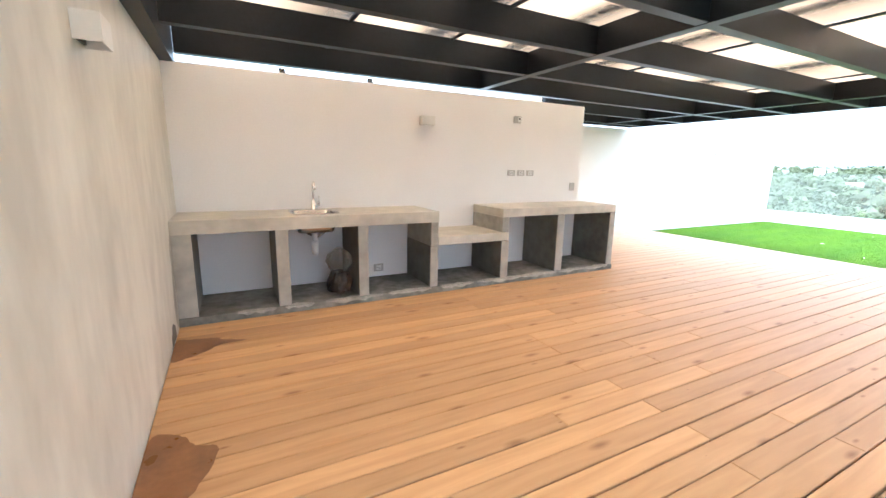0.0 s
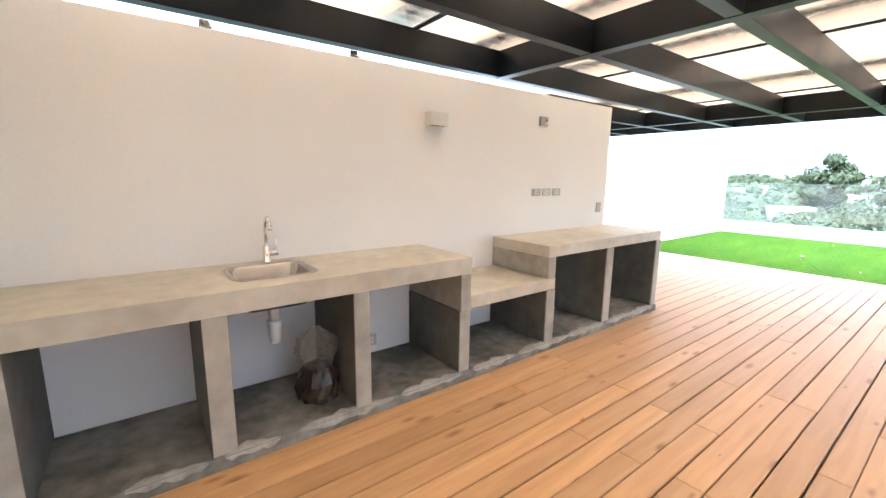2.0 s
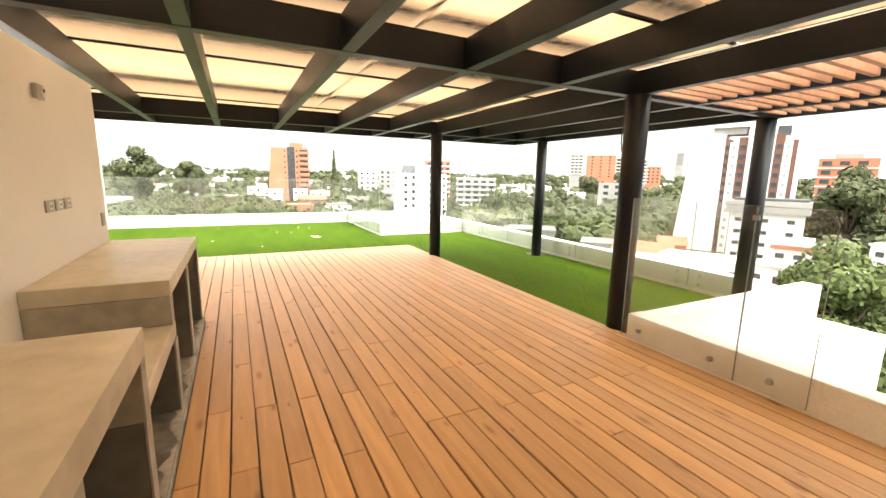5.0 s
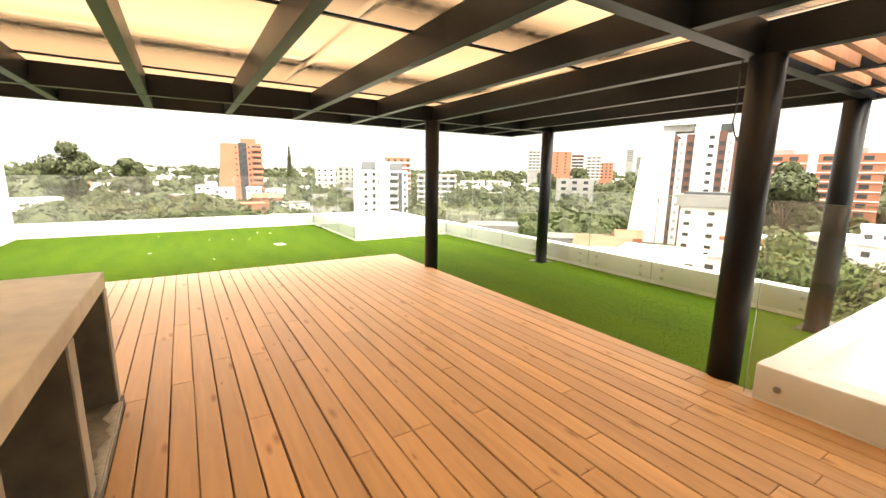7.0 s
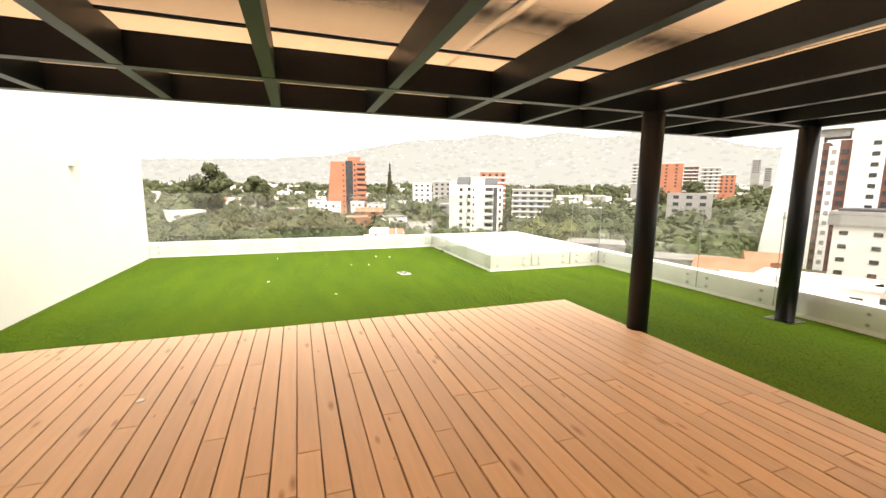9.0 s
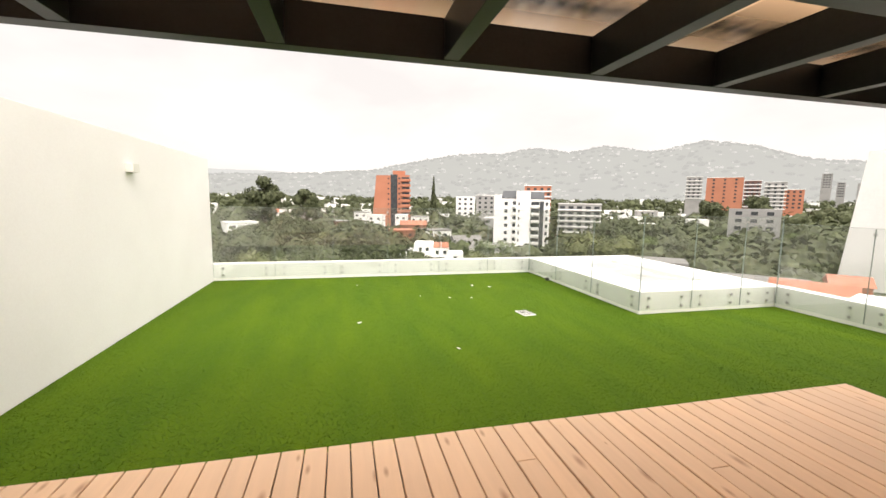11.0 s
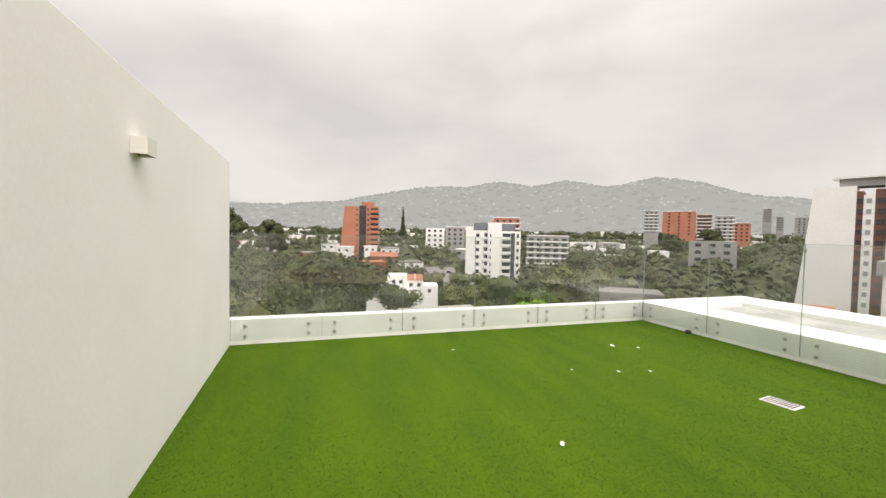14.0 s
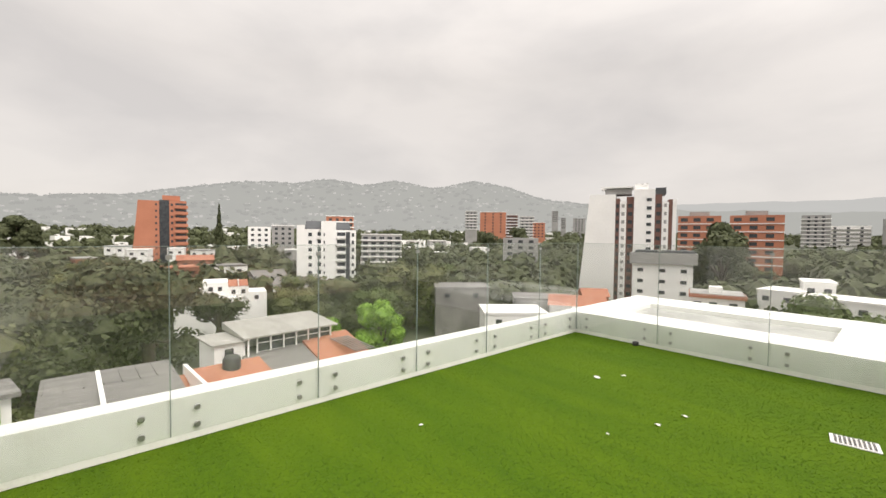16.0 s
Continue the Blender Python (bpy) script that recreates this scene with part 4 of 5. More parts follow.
def sloped(parent, name, x0, x1, y0, y1, z0, z_front, z_back, material):
    bm = bmesh.new()
    vs = box(bm, x0, x1, y0, y1, z0, z_front)
    for v in vs:
        if v.co.z > z0 + 0.01 and v.co.y > (y0 + y1) / 2:
            v.co.z = z_back
    return part(name, bm, material, parent)


def orange_tower():
    d = 250
    t = thing("apartment_tower", "tall orange brick tower with a dark glass strip", "building", m=framed(-7.5, d))
    H = rise(d, 3.5) - GROUND
    w = 21.0
    bm = bmesh.new()
    vs = box(bm, -w / 2, -1.9, 0, 14, 0, H)
    for v in vs:
        if v.co.z < 1 and v.co.x < -5:
            v.co.x -= 3.5
    part("left_wing", bm, M_city_orange, t)
    slab(t, "glass_strip", (-1.9, 2.3, 0.6, 13, 0, H + 0.6), M_window)
    slab(t, "right_wing", (2.3, w / 2 - 0.8, 0, 14, 0, H + 0.4), M_city_orange)
    slab(t, "roof_box", (-0.6, 7, 2, 9, H + 0.6, H + 3.0), M_city_orange)
    for k in range(11):
        z = H - 3.5 - k * 3.1
        slab(t, "balcony", (w / 2 - 6, w / 2 - 0.2, -1.1, -0.01, z, z + 1.5), M_city_orange)
        window(t, w / 2 - 3.3, z + 2.1, 4.6, 1.1, 0)
        window(t, -3.2, z + 1.6, 0.8, 1.0, 0)
        window(t, 3.4, z + 1.8, 1.0, 1.2, 0)


def white_block():
    d = 169
    t = thing("apartment_building", "white nine-storey apartment block with dark sloped roofs", "building", m=framed(-26, d))
    H = rise(d, 0.55) - GROUND
    slab(t, "wall", (-11.6, -2.5, 0, 12, 0, H), M_city_white)
    slab(t, "centre_wall", (-2.5, 3.2, -1.0, 12, 0, H + 3.2), M_city_white)
    slab(t, "right_wall", (3.2, 11.0, 0, 12, 0, H - 0.2), M_city_white)
    slab(t, "dark_strip", (7.0, 8.6, -0.4, 0, 0, H - 1), M_slate)
    sloped(t, "roof", -8.5, -2.55, 0.1, 8, H, H + 0.3, H + 3.4, M_slate)
    sloped(t, "roof", 3.25, 8.8, 0.1, 8, H - 0.2, H, H + 3.0, M_slate)
    slab(t, "gable", (-11.6, -8.6, 0, 8, H, H + 1.6), M_city_white)
    for k in range(9):
        z = H - 2.1 - k * 3.0
        window(t, -6.6, z, 1.3, 1.4, 0)
        window(t, -1.6 + 0.3, z, 0.5, 1.2, -1.0)
        window(t, 9.8, z, 0.9, 1.4, 0)
        window(t, 5.2, z + 0.2, 3.2, 1.5, 0)
        slab(t, "balcony", (3.4, 6.9, -1.5, -0.01, z - 1.5, z - 0.5), M_city_white)
        window(t, -3.2, z + 0.2, 1.3, 1.5, 0)
        slab(t, "balcony", (-4.0, -2.51, -1.0, -0.01, z - 1.5, z - 0.5), M_city_white)


def storeys(label, az, d, w, top, floors, wall, cols, step=3.0, depth=12, ww=1.6, wh=1.4, turn=0.0, name="apartment_building", bands=None, roof=None, group=""):
    base = land(d) - 1
    t = thing(name, label, "building", group, framed(az, d, turn, base))
    H = top - base
    slab(t, "wall", (-w / 2, w / 2, 0, depth, 0, H), wall)
    if roof:
        slab(t, "roof", (-w / 2 - 0.3, w / 2 + 0.3, -0.3, depth + 0.3, H + 0.01, H + 0.5), roof)
    for k in range(floors):
        z = H - 1.8 - k * step
        for x in cols:
            window(t, x * w / 2, z, ww, wh, 0)
        if bands:
            slab(t, "ledge", (-w / 2 - 0.2, w / 2 + 0.2, -0.9, -0.01, z - 1.6, z - 0.9), bands)
    return t, H


def white_tower():
    d = 160
    t = thing("apartment_tower", "tall white apartment tower with brown window strips", "building", m=framed(-66.3, d))
    H = rise(d, 5.45) - GROUND
    k = d * math.radians(1) * 1.02
    L, R = -5.6 * k, 5.0 * k

    bm = bmesh.new()
    vs = box(bm, L + 1.8, L + 10.6, 0, 16, 0, H)
    for v in vs:
        if v.co.z < 1 and v.co.x < L + 5:
            v.co.x -= 3.6
    part("blank_wall", bm, M_city_white, t)
    slab(t, "brown_strip", (L + 10.6, L + 12.0, 0.25, 15, 0, H - 1.5), M_city_brown)
    slab(t, "window_strip", (L + 12.0, L + 14.2, 0, 15, 0, H - 2.5), M_city_white)
    slab(t, "brown_strip", (L + 14.2, L + 16.6, 0.25, 15, 0, H - 1.0), M_city_brown)
    slab(t, "centre_wall", (L + 16.6, L + 23.2, -0.3, 16, 0, H + 1.5), M_city_white)
    slab(t, "brown_strip", (L + 23.2, L + 25.4, 0.25, 15, 0, H - 0.4), M_city_brown)
    slab(t, "window_strip", (L + 25.4, L + 27.4, 0, 15, 0, H - 3), M_city_white)
    slab(t, "brown_strip", (L + 27.4, L + 28.6, 0.25, 15, 0, H - 2.2), M_city_brown)
    slab(t, "end_wall", (L + 28.6, L + 29.8, 0.1, 15, 0, H - 2.2), M_city_white)
    slab(t, "penthouse", (L + 7, L + 15.8, 1, 9, H + 0.01, H + 2.2), M_city_grey)
    slab(t, "penthouse_roof", (L + 5.5, L + 16.3, 0, 10, H + 2.21, H + 2.7), M_city_white)
    slab(t, "penthouse", (L + 23.4, L + 26.6, 1, 9, H - 0.3, H + 2.0), M_slate)
    slab(t, "lift_room", (L + 16.8, L + 21, 1, 8, H + 1.51, H + 3.6), M_city_white)
    for i in range(13):
        z = H - 4.2 - i * 2.85
        window(t, L + 13.1, z, 1.0, 1.2, 0, material=M_city_grey)
        window(t, L + 11.3, z, 0.9, 1.3, 0.25)
        window(t, L + 15.4, z, 1.4, 1.3, 0.25)
        window(t, L + 21.4, z + 2, 1.5, 1.1, -0.3)
        window(t, L + 24.3, z, 1.3, 1.3, 0.25)
        window(t, L + 26.4, z, 0.8, 1.2, 0, material=M_city_grey)


orange_tower()
white_block()
white_tower()
storeys("white and brick apartment block behind the white block", -27.6, 240, 15, rise(240, 2.3), 8, M_city_orange, (-0.7, -0.2, 0.3, 0.8), bands=M_city_white, roof=M_city_white)
storeys("low grey and white modern apartment building", -33.2, 230, 22, rise(230, -0.1), 5, M_city_grey, (-0.8, -0.4, 0.0, 0.4, 0.8), ww=2.6, bands=M_city_white, roof=M_city_white)
storeys("white low-rise apartment building among trees", -17.6, 260, 12, rise(260, 0.75), 4, M_city_white, (-0.6, 0.0, 0.6))
storeys("grey low-rise apartment building among trees", -20.4, 275, 13, rise(275, 0.9), 4, M_city_grey, (-0.6, 0.0, 0.6), roof=M_city_white)
for az, w, el, wall, fl in ((-45.6, 12, 3.3, M_city_grey, 6), (-48.6, 26, 3.2, M_city_orange, 7), (-51.2, 11, 2.8, M_city_brown, 7), (-53.2, 14, 2.6, M_city_grey, 7), (-54.8, 12, 1.8, M_city_orange, 5)):
    storeys("distant mid-rise block in brick and concrete", az, 420, w, rise(420, el), fl, wall, (-0.6, 0.0, 0.6), roof=M_city_white, bands=M_city_white if wall is not M_city_orange else None, group="distant blocks")
t, H = storeys("white four-storey annex with a grey stained roof block", -69.9, 132, 15, rise(132, -3.3), 4, M_city_white, (-0.75, 0.0, 0.7), ww=1.5, wh=1.0, step=3.1)
slab(t, "roof_block", (-8.5, 8.5, -0.8, 12, H + 0.01, H + 3.2), M_city_grey)
slab(t, "roof_ledge", (-7.2, 8.0, 0.5, 12, H + 3.21, H + 3.8), M_slate)
for az, w in ((-73.6, 17), (-79.0, 19)):
    t, H = storeys("orange brick office block with white bands", az, 225, w, rise(225, 2.6), 7, M_city_orange, (-0.7, -0.1, 0.5), ww=2.8, wh=1.6, step=3.6)
    for k in range(6):
        slab(t, "white_band", (-w / 2 - 0.1, w / 2 + 0.1, -0.4, -0.13, H - 3.9 - 3.6 * k, H - 3.5 - 3.6 * k), M_city_white)
    slab(t, "roof_box", (-4, 4, 3, 10, H + 0.01, H + 2), M_city_grey)
t, H = storeys("orange brick office block with a dark glass front", -79.6, 228, 10, rise(228, 2.0), 7, M_city_orange, (0.0,), ww=8, wh=2.2, step=3.6)
storeys("distant grey office block", -83.9, 430, 17, rise(430, 2.5), 8, M_city_grey, (-0.5, 0.0, 0.5), bands=M_city_white)
storeys("distant white terraced block", -86.3, 430, 24, rise(430, 1.4), 5, M_city_white, (-0.6, 0.0, 0.6), bands=M_city_grey)
for az, w, el, d in ((-56.9, 10, 3.4, 700), (-58.0, 8, 2.5, 700), (-60, 16, 2.4, 600), (-90, 20, 2.0, 420), (-96, 30, 1.5, 300), (-104, 24, 1.0, 260)):
    storeys("distant pale apartment tower", az, d, w, rise(d, el), 6, M_city_grey, (-0.5, 0.0, 0.5), group="distant towers")


def house(az, d, w, dep, h, top, wall, roof, turn=0.0, pitched=False, label="small white house with a flat roof among trees", group="city houses"):
    t = thing("house", label, "house", group, framed(az, d, turn, top - h))
    slab(t, "wall", (-w / 2, w / 2, 0, dep, -8, h - 0.4), wall)
    if pitched:
        bm = bmesh.new()
        vs = [bm.verts.new(p) for p in ((-w / 2 - 0.4, -0.4, h - 0.39), (w / 2 + 0.4, -0.4, h - 0.39), (w / 2 + 0.4, dep + 0.4, h - 0.39), (-w / 2 - 0.4, dep + 0.4, h - 0.39), (-w / 2 - 0.4, dep / 2, h + 1.3), (w / 2 + 0.4, dep / 2, h + 1.3))]
        for f in ((0, 1, 5, 4), (2, 3, 4, 5), (0, 4, 3), (1, 2, 5), (0, 3, 2, 1)):
            bm.faces.new([vs[i] for i in f])
        part("roof", bm, roof, t)
    else:
        slab(t, "roof", (-w / 2 - 0.25, w / 2 + 0.25, -0.25, dep + 0.25, h - 0.39, h), roof)
    for x in (-0.28, 0.25):
        window(t, x * w, h - 1.9, 1.2, 1.0, 0)
    return t


for az, d, w, top, wall, roof, pt in (
        (0.2, 130, 10, -13.2, M_city_white, M_city_white, False), (-0.7, 190, 6, -8.0, M_city_brick, M_city_grey, False), (-9.4, 150, 9, -9.4, M_city_brick, M_tile, False), (1.6, 118, 8, -12.6, M_city_white, M_city_white, False), (-5.0, 210, 7, -6.0, M_city_white, M_city_white, False), (-8.6, 215, 6, -5.8, M_city_white, M_city_white, False),
        (-11.0, 205, 7, -6.2, M_city_white, M_city_grey, False), (-10.6, 170, 11, -8.2, M_city_brick, M_tile, True), (-12.4, 160, 8, -12.4, M_city_brick, M_tile, True), (-3.0, 215, 7, -4.6, M_city_white, M_city_grey, False), (-19.0, 130, 9, -11.0, M_city_white, M_greyroof, True),
        (-21.0, 120, 8, -12.2, M_city_white, M_greyroof, True), (-14.4, 150, 10, -9.2, M_city_white, M_greyroof, False), (-22.0, 200, 10, -6, M_city_grey, M_city_white, False), (-37.5, 330, 18, -3.2, M_city_white, M_city_white, False),
        (-41.0, 340, 14, -3.0, M_city_grey, M_city_white, False), (5.0, 240, 12, -4.5, M_city_white, M_city_white, False), (9.0, 230, 10, -5.2, M_city_white, M_tile, True), (12.0, 180, 12, -8, M_city_white, M_city_white, False),
         (-78.5, 74, 7, -11.4, M_city_white, M_tile, True), (-81.0, 112, 7, -9.4, M_city_white, M_city_white, False), (-84.4, 116, 5, -7.4, M_city_white, M_city_white, False),
        (-86.0, 105, 12, -9.6, M_city_white, M_city_white, False), (-60.0, 88, 11, -12.4, M_city_white, M_tile, True), (-65.0, 84, 14, -12.8, M_city_white, M_city_white, False), (-69.5, 80, 10, -12.2, M_city_white, M_tile, True),
        (-56.0, 95, 14, -12.6, M_city_grey, M_greyroof, False), (-44.5, 92, 12, -10.2, M_greyroof, M_greyroof, False), (-52.0, 80, 12, -13.3, M_city_white, M_city_white, False), (-66.0, 62, 10, -13.0, M_city_white, M_city_white, False),
        (-74.0, 60, 7, -13.2, M_city_white, M_tile, True), (-90.0, 60, 12, -14.0, M_city_white, M_city_white, False), (-97.0, 90, 14, -11.0, M_city_white, M_tile, True), (-104.0, 70, 12, -14.0, M_city_white, M_city_white, False),
        (-112.0, 90, 14, -12.0, M_city_white, M_tile, True)):
    house(az, d, w, 9, 5, top, wall, roof, turn=rnd.uniform(-18, 18), pitched=pt,
          label=("small white house with a terracotta roof among trees" if roof is M_tile else "small pale house with a flat roof among trees"))

structure("street", [(-8.0, 60.0, -76.0, -40.0, GROUND - 0.4, GROUND + 0.06)], M_slab, "grey street below the terrace")
structure("yard", [(-14.0, 14.0, -34.0, -9.0, GROUND - 0.4, GROUND + 0.05)], M_slab, "paved yard below the terrace")
fence_m = pose(19.6, -60.0, GROUND, 0, 0, -82)
gate = thing("street_fence", "green metal fence along the street below", "fence", m=fence_m)
for k in range(24):
    slab(gate, "fence_post", (-6 + k, -5.9 + k, -0.05, 0.05, 0, 3.6), M_leaf)
slab(gate, "rail", (-6, 17.1, 0.06, 0.12, 3.2, 3.35), M_leaf)
slab(gate, "rail", (-6, 17.1, 0.06, 0.12, 0.4, 0.55), M_leaf)
slab(gate, "sheet", (-6, 17.1, -0.01, 0.01, 0.56, 3.19), M_leafolive)

for i in range(26):
    wall, roof = rnd.choice(((M_city_white, M_tile), (M_city_white, M_city_white), (M_city_grey, M_greyroof), (M_city_white, M_greyroof), (M_city_orange, M_tile)))
    az, d = rnd.uniform(-96, -61), rnd.uniform(66, 122)
    if -72.5 < az < -67 and d > 105 or abs(az + 86) < 7 or -81 < az < -66 and d > 60:
        continue
    house(az, d, rnd.uniform(5, 9), rnd.uniform(5, 8), 5, rnd.uniform(-14.5, -12.2), wall, roof, turn=rnd.uniform(-35, 35), pitched=rnd.random() < 0.6,
          label=("small house with a terracotta roof among trees" if roof is M_tile else "small pale house with a plain roof among trees"))

# the stepped white villa, the low house with an orange band, white roofs
villa = thing("villa", "stepped white terraced villa with small terracotta roofs", "house", m=framed(-13.6, 112, 0, -16.0))
slab(villa, "wall", (-9.0, -4.6, 0.6, 9, -6, 3.2), M_city_white)
slab(villa, "wall", (-4.6, 0.8, 0, 9, -6, 5.4), M_city_white)
slab(villa, "wall", (0.8, 5.4, 0.5, 9, -6, 4.2), M_city_white)
slab(villa, "wall", (5.4, 9.6, 1.2, 9, -6, 2.6), M_city_white)
slab(villa, "terrace_wall", (-7.2, 3.6, -3.0, -0.05, -6, 2.0), M_city_white)
slab(villa, "terrace_wall", (-9.8, -2.0, -5.5, -3.05, -6, 0.6), M_city_white)
for x0, x1, z in ((0.9, 3.0, 4.25), (3.2, 5.3, 4.25)):
    sloped(villa, "roof", x0, x1, 0.3, 5.0, z, z + 0.1, z + 1.2, M_tile)
slab(villa, "parapet_wall", (3.0, 3.2, 0.3, 5.0, 4.25, 5.6), M_city_white)
for x, z, y in ((-7.4, 1.8, 0.6), (-2.8, 3.8, 0.0), (-0.9, 3.8, 0.0), (2.0, 2.9, 0.5), (4.2, 2.9, 0.5), (7.2, 1.2, 1.2), (-5.0, 0.9, -3.0), (0.6, 0.9, -3.0)):
    window(villa, x, z, 0.9, 1.0, y)

band = thing("house", "low white house with an orange fascia band and grey flat roof", "house", "city houses", framed(-75.6, 95, 3, -14.1))
slab(band, "wall", (-4.4, 4.4, 0, 8, -6, 3.9), M_city_white)
slab(band, "fascia", (-4.7, 4.7, -0.4, 8.4, 3.91, 4.6), M_tile)
slab(band, "roof", (-4.5, 4.5, -0.2, 8.2, 4.61, 4.75), M_city_grey)
slab(band, "roof_box", (-1.2, 1.0, 2, 5, 4.76, 5.9), M_city_white)
for x in (-3.2, -0.6, 2.6):
    window(band, x, 2.7, 1.3, 0.9, 0)
for az, d, w, dep, top, roof in ((-70.6, 70, 8, 7, -9.9, M_city_white), (-66.0, 74, 6, 6, -10.4, M_city_white), (-75.2, 72, 5, 7, -9.9, M_recess), (-61.5, 80, 6, 5, -12.4, M_recess)):
    house(az, d, w, dep, 5, top, M_city_white, roof, turn=rnd.uniform(-10, 10), label="low white house with a pale flat roof")
side = thing("house", "low house with a grey flat roof and an orange side wall", "house", "city houses", framed(-80.4, 72, 12, -14.2))
slab(side, "wall", (-3.6, 3.6, 0, 9, -6, 4.0), M_tile)
slab(side, "roof", (-3.9, 3.9, -0.3, 9.3, 4.01, 4.3), M_recess)
storeys("beige apartment building half hidden among trees", -52.4, 205, 17, rise(205, -0.3), 3, M_city_grey, (-0.6, 0.0, 0.6), ww=2.2)

# near roofs under the east parapet
hut = thing("rooftop_shed", "white shed with a glazed side and a pale sheet roof", "shed", m=framed(-19.9, 46, 24, -12.6))
slab(hut, "wall", (-6.2, -3.4, 0, 4.6, -9, 3.3), M_city_white)
slab(hut, "tower_roof", (-6.5, -3.2, -0.3, 4.9, 3.31, 3.45), M_sheetroof)
slab(hut, "low_wall", (-2.2, 6.2, 0.05, 5.2, -9, 1.1), M_city_white)
slab(hut, "back_wall", (-3.2, 6.2, 5.0, 5.2, 1.11, 3.5), M_city_white)
sloped(hut, "roof", -3.7, 6.6, -0.6, 5.8, 3.56, 3.72, 4.35, M_sheetroof)
for i in range(7):
    slab(hut, "post", (-2.2 + i * 1.38 - 0.07, -2.2 + i * 1.38 + 0.07, 0.03, 0.18, 1.11, 3.54), M_city_white)
slab(hut, "corner_post", (-3.3, -3.15, -0.4, -0.25, -2.0, 3.55), M_city_white)
for z in (1.9, 2.8):
    slab(hut, "glazing_bar", (-2.1, 6.1, 0.19, 0.25, z, z + 0.08), M_city_white)
slab(hut, "glazing", (-2.1, 6.1, 0.26, 0.30, 1.12, 3.5), M_window)
slab(hut, "ledge", (-3.6, 6.8, -1.1, 0.02, 0.4, 0.6), M_city_grey)
window(hut, -4.9, 2.2, 0.8, 1.3, 0)
tank = thing("water_tank", "small black water tank beside the white shed", "tank", m=framed(-14.4, 41.0, 0, -11.3))
bm = bmesh.new()
tube(bm, [(0, 0, -3), (0, 0, 1.5), (0, 0, 1.75), (0, 0, 1.8)], [0.75, 0.75, 0.55, 0.3], 18)
part("barrel", bm, M_dark, tank)

grey = thing("warehouse", "low building with a long dark grey sheet roof", "building", m=framed(0.5, 22, 0, -20.75))
slab(grey, "wall", (-1.2, 5.0, 0, 14, -3, 11.2), M_city_white)
bm = bmesh.new()
arch = [[bm.verts.new((x, y, z + dz)) for x in (-1.55, 5.3)] for dz in (0, 0.12) for y, z in ((-0.7, 10.6), (3, 11.6), (7, 12.2), (11, 12.45), (14.5, 12.5))]
for lo in (0, 5):
    for a, b in zip(arch[lo:lo + 4], arch[lo + 1:lo + 5]):
        bm.faces.new((a[0], a[1], b[1], b[0]))
for k in (0, 4):
    bm.faces.new((arch[k][0], arch[k][1], arch[k + 5][1], arch[k + 5][0]))
for k in range(4):
    for e in (0, 1):
        bm.faces.new((arch[k][e], arch[k + 1][e], arch[k + 6][e], arch[k + 5][e]))
part("roof", bm, M_greyroof, grey)
for k in range(8):
    slab(grey, "roof_rib", (-1.4 + 0.93 * k, -1.35 + 0.93 * k, 11, 14.45, 12.58, 12.66), M_greyroof)
slab(grey, "roof_seam", (1.12, 1.36, 7, 14.48, 12.58, 12.66), M_city_white)
low = thing("house", "low white house with a green window beside the warehouse", "house", "city houses", framed(12, 30, 0, -15.6))
slab(low, "wall", (-7.0, 3.7, 0, 2.4, -6, 8.6), M_city_white)
slab(low, "roof", (-7.4, 4.0, -0.5, 2.7, 8.61, 8.85), M_greyroof)
window(low, 2.8, 7.6, 1.0, 1.2, 0, material=M_leafbright)
window(low, 0.6, 7.6, 1.2, 1.0, 0)
tr = thing("house", "orange-tiled house with white gable walls beside the shed", "house", "city houses", framed(-17.2, 36, 20, -14.3))
slab(tr, "wall", (-3.4, 2.4, 0, 6, -8, 2.4), M_city_white)
sloped(tr, "roof", -3.2, 2.6, -0.4, 6.4, 2.41, 2.55, 3.9, M_tile)
slab(tr, "gable_wall", (-3.7, -3.42, -1.2, 6.6, -8, 4.4), M_city_white)
slab(tr, "gable_wall", (-6.9, -6.6, -1.5, 6.6, -8, 4.6), M_city_white)
sloped(tr, "lean_to_roof", -6.58, -3.72, 0.4, 6.0, 2.2, 2.35, 3.7, M_tile)
slab(tr, "skylight", (0.2, 1.6, 1.4, 2.2, 3.3, 3.55), M_city_white)
tr2 = thing("house", "house with orange and grey roofs beside the bright tree", "house", "city houses", framed(-26.4, 41, 24, -15.3))
slab(tr2, "wall", (-6, 5, 0, 8, -6, 3.3), M_city_white)
sloped(tr2, "roof", -6.5, -0.2, -0.4, 8, 3.31, 3.5, 4.9, M_greyroof)
sloped(tr2, "roof", -0.15, 5.5, -0.4, 8, 3.31, 3.5, 5.2, M_tile)
for k in range(6):
    slab(tr2, "roof_slat", (2.6 + 0.4 * k, 2.78 + 0.4 * k, -0.3, 6, 4.95, 5.02), M_greyroof)


